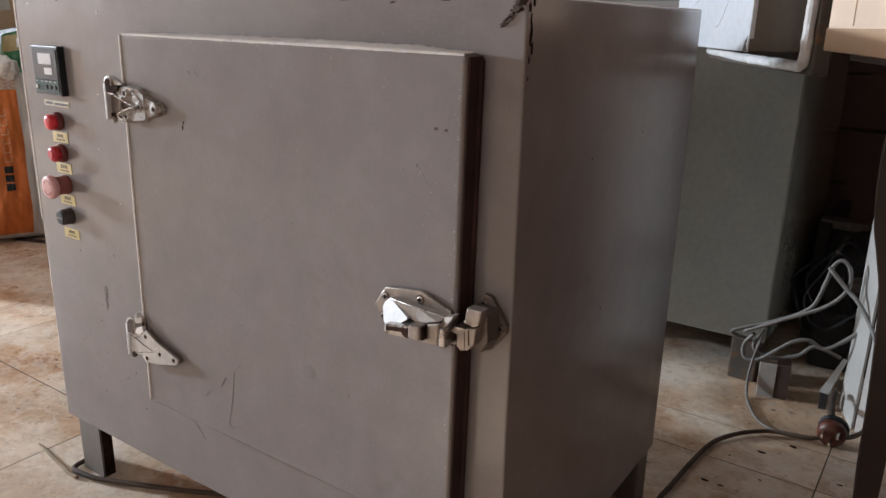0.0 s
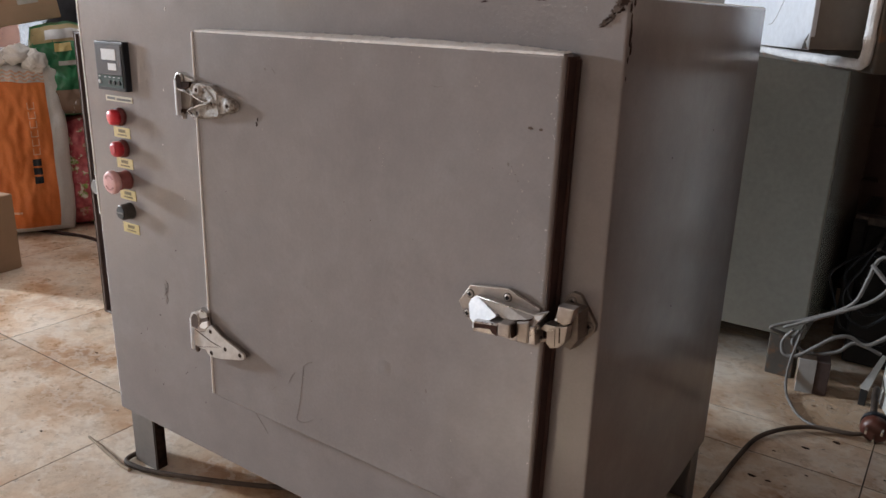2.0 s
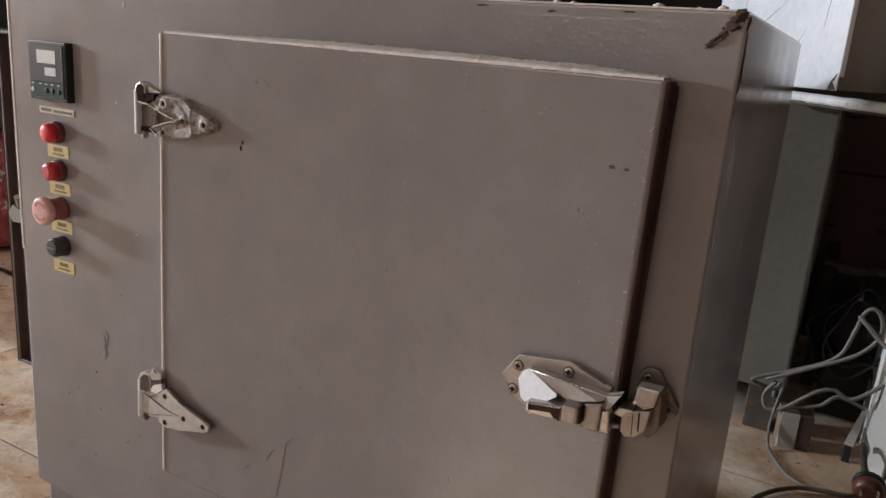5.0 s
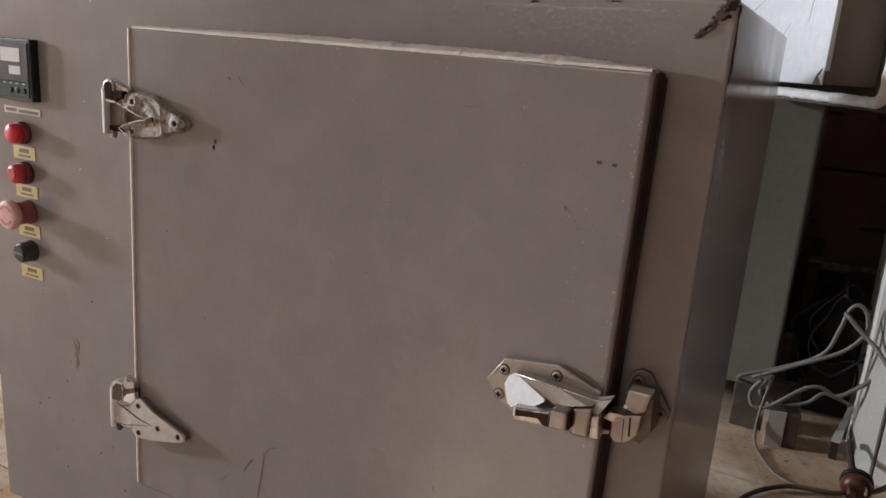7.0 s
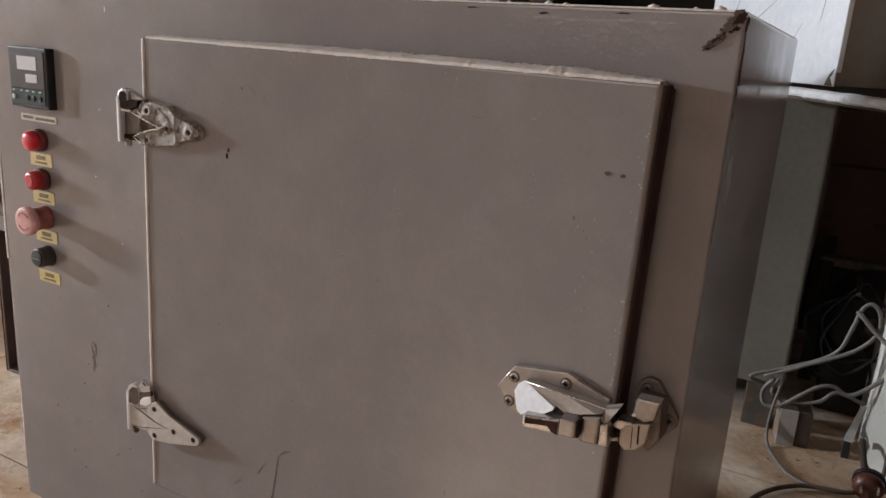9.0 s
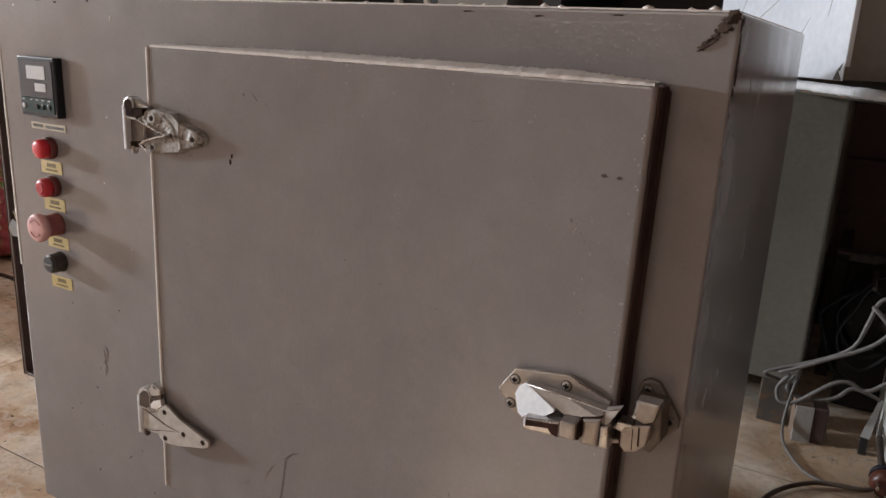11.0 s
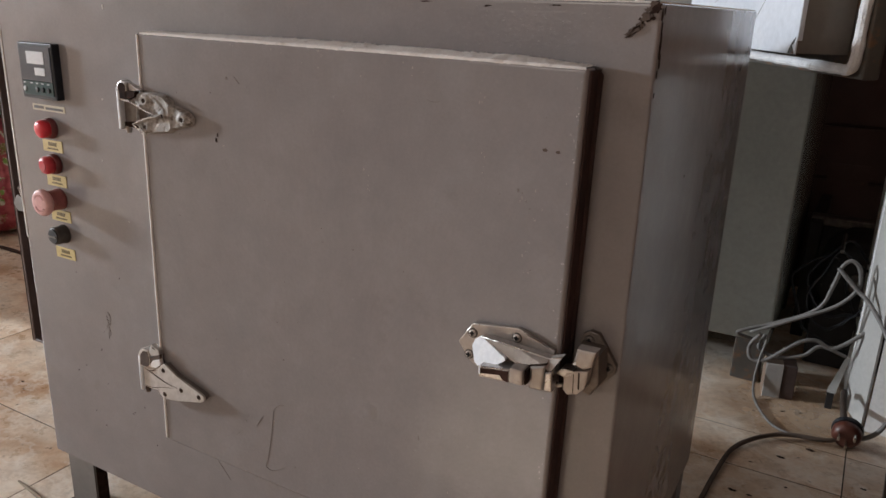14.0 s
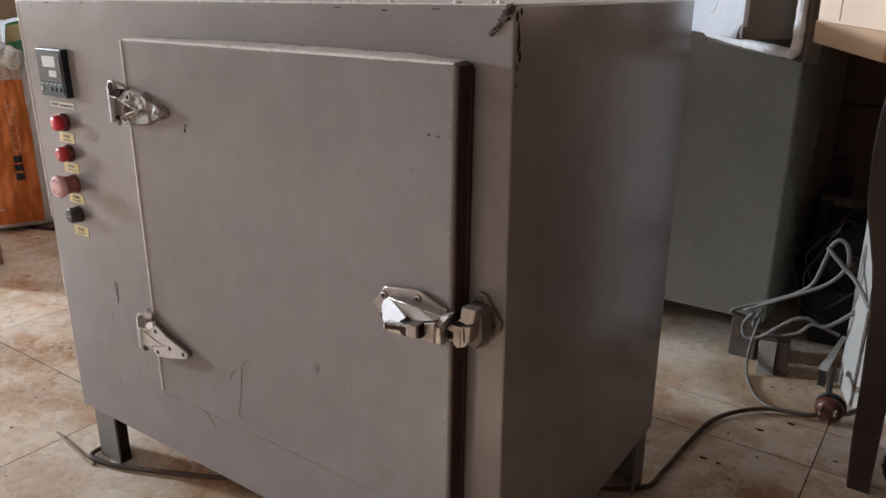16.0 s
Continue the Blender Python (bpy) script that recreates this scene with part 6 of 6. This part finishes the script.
part("band", s3.sheet(-0.98, 0.98, 0.80, 0.975, 1, 26, 8, 0.003), BAGOLIVE, sack3, "straw-coloured band", True)
part("print_mark", s3.sheet(-0.72, 0.05, 0.83, 0.93, 1, 20, 6, 0.008), SCREEN, sack3, "pale printed block", True)
part("print_mark", s3.sheet(-0.55, -0.20, 0.70, 0.785, 1, 12, 5, 0.006), YELLOW, sack3, "yellow printed patch", True)
part("print_mark", s3.sheet(-0.50, 0.15, 0.555, 0.60, 1, 14, 4, 0.006), GREYPAINT, sack3, "pale printed bar", True)
# no print: this dark patch paints the shade at the lower left
part("print_mark", s3.sheet(-0.97, -0.15, 0.04, 0.30, 1, 20, 10, 0.005), CARDDARK, sack3, "dark brown patch painting shade low on the sack", True)
for k in range(6):
    part("print_mark", s3.sheet(0.28, 0.62, 0.22 + 0.055 * k, 0.238 + 0.055 * k, 1, 8, 1, 0.004), GREYPAINT, sack3)
part("print_mark", s3.sheet(-0.40, -0.26, 0.05, 0.18, 1, 4, 4, 0.004), SCREEN, sack3, "small pale label")
s4 = Sack(pose(-2.18, 1.62, 0, -2, 0, 80), 0.40, 0.28, 0.60, 11.0, 0.05)
sack4 = thing("sack", (-2.18, 1.62, 0), "red floral-patterned plastic sack half hidden behind the oven", "sack")
part("fabric", s4.body(40), FLORAL, sack4, smooth=True)
part("hem", s4.sheet(-0.97, 0.97, 0.955, 1.0, 1, 24, 3, 0.004), MAROON, sack4, "folded hem", True)

carton_at(-1.72, 0.445, 0, 0.24, 0.24, 0.315, 10, CARD, "small brown cardboard carton on the floor")
stack = carton_at(-2.58, 1.02, 0, 0.46, 1.40, 0.828, 0, CARDDARK, "tall dark brown carton behind the sacks")
big = carton_at(-2.53, 0.76, 0.914, 0.56, 0.96, 0.60, 0, CARDLIGHT, "large brown carton lying tilted on another carton", 9.5)
LAB = pose(-2.53, 0.76, 0.914, 9.5)
part("paper_label", box(0.2805, 0.283, 0.285, 0.385, 0.085, 0.24, 0, 1, LAB), WHITEPAINT, big, "white paper label")
floorcable = thing("floor_cable", (-1.6, 0.9, 0), "thin brown cable lying across the tiles", "cable")
part("sheath", tube([(-2.35, 0.80, 0.008), (-2.0, 0.925, 0.008), (-1.78, 0.98, 0.008), (-1.52, 0.94, 0.008), (-1.275, 0.79, 0.008), (-0.95, 0.62, 0.008), (-0.5, 0.5, 0.008), (-0.05, 0.5, 0.008)], 0.0075), GASKET, floorcable, smooth=True)

# ---------------------------------------------------------------- floor tiles, each its own piece
TX, TY, GX, GY = 0.805, 0.792, -0.142, 0.192


def tile_mesh(depth):
    bm = box(-TX / 2 + 0.0017, TX / 2 - 0.0017, -depth / 2 + 0.0017, depth / 2 - 0.0017, -0.0045, 0.0)
    bmesh.ops.scale(bm, vec=(U, U, U), verts=bm.verts)
    me = bpy.data.meshes.new("tile")
    bm.to_mesh(me)
    bm.free()
    me.materials.append(TILE)
    return me


whole, cut, rest = tile_mesh(TY), tile_mesh(0.192), tile_mesh(TY - 0.192)
rnd = random.Random(4)
for i in range(-9, 4):
    for j in range(-4, 4):
        y0 = GY + j * TY
        pieces = ((cut, y0 + 0.096), (rest, y0 + 0.192 + (TY - 0.192) / 2)) if i >= 1 and j == 1 else ((whole, y0 + TY / 2),)
        for me, y in pieces:
            tile = new("tile", me)
            tile.parent = solid_floor
            tile.location = U * Vector((GX + (i + 0.5) * TX, y, rnd.uniform(-0.0003, 0.0))) - PLACE[solid_floor]

# grime on the tiles, with ragged soft edges; under the oven it also paints shade
def soft_patch(material, cx, cy, rx, ry, z, alpha, label):
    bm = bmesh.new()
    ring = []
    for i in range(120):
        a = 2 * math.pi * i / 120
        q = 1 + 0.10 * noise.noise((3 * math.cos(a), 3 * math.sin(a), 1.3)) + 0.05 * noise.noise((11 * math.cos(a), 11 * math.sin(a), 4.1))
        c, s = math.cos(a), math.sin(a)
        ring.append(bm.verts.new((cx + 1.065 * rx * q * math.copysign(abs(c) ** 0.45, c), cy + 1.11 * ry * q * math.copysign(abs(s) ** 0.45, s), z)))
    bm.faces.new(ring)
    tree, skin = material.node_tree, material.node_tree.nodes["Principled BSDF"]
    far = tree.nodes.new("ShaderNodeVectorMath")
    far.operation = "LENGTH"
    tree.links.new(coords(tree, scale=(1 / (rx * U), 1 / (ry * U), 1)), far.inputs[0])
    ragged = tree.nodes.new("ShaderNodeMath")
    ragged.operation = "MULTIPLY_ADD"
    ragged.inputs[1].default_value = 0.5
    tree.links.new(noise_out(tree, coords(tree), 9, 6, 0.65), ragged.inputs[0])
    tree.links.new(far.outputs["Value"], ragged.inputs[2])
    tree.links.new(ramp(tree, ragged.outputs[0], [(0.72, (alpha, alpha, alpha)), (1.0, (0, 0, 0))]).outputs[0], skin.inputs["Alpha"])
    return part("floor_patch", bm, material, solid_floor, label)


soft_patch(UNDERSHADE, 0.60, 0.35, 0.62, 0.36, 0.0006, 0.85, "brown grime with painted shade under the oven")
soft_patch(OCHRESTAIN, 1.33, 1.40, 0.36, 0.36, 0.0010, 0.45, "ochre and brown grime behind the oven")

# crumbs of dirt on the tiles
for i, (x, y, s) in enumerate(((1.322, 1.085, 0.020), (1.241, 0.869, 0.018), (1.279, 0.869, 0.013), (1.387, 1.162, 0.022), (1.297, 1.343, 0.016), (1.513, 1.044, 0.014), (1.35, 0.95, 0.010), (1.226, 1.30, 0.012), (1.262, 1.22, 0.008), (1.31, 1.27, 0.010), (1.19, 1.36, 0.009), (1.345, 1.36, 0.012), (1.44, 1.28, 0.015), (1.26, 1.02, 0.009), (-0.62, 0.30, 0.014), (-0.30, -0.05, 0.012), (-0.45, 0.62, 0.010))):
    bm = bmesh.new()
    bmesh.ops.create_icosphere(bm, subdivisions=2, radius=1)
    for v in bm.verts:
        q = 0.9 + 1.1 * noise.noise(v.co * 2.6 + Vector((i * 3.1, 0, 0)))
        v.co = Vector((x + v.co.x * q * s * 0.45, y + v.co.y * q * s * 0.24, max(0.0002, v.co.z * q * s * 0.14)))
    part("dirt_crumb", bm, RUSTSHADE, solid_floor, "dark crumb of dirt", True)

# crumbs of plaster along the edge of the oven's top
rnd = random.Random(8)
for i in range(16):
    x, y, s = 0.62 + 0.52 * rnd.random(), 0.004 + 0.09 * rnd.random() ** 2, rnd.uniform(0.002, 0.005)
    bm = bmesh.new()
    bmesh.ops.create_icosphere(bm, subdivisions=1, radius=1)
    for v in bm.verts:
        q = 1 + 0.5 * noise.noise(v.co * 2 + Vector((i * 2.3, 5, 0)))
        v.co = Vector((x + v.co.x * q * s * 1.5, y + v.co.y * q * s, TOPZ + 0.0005 + max(0.0, v.co.z * q * s)))
    part("dust_crumb", bm, DUSTY, oven, "pale crumb of plaster dust", True)
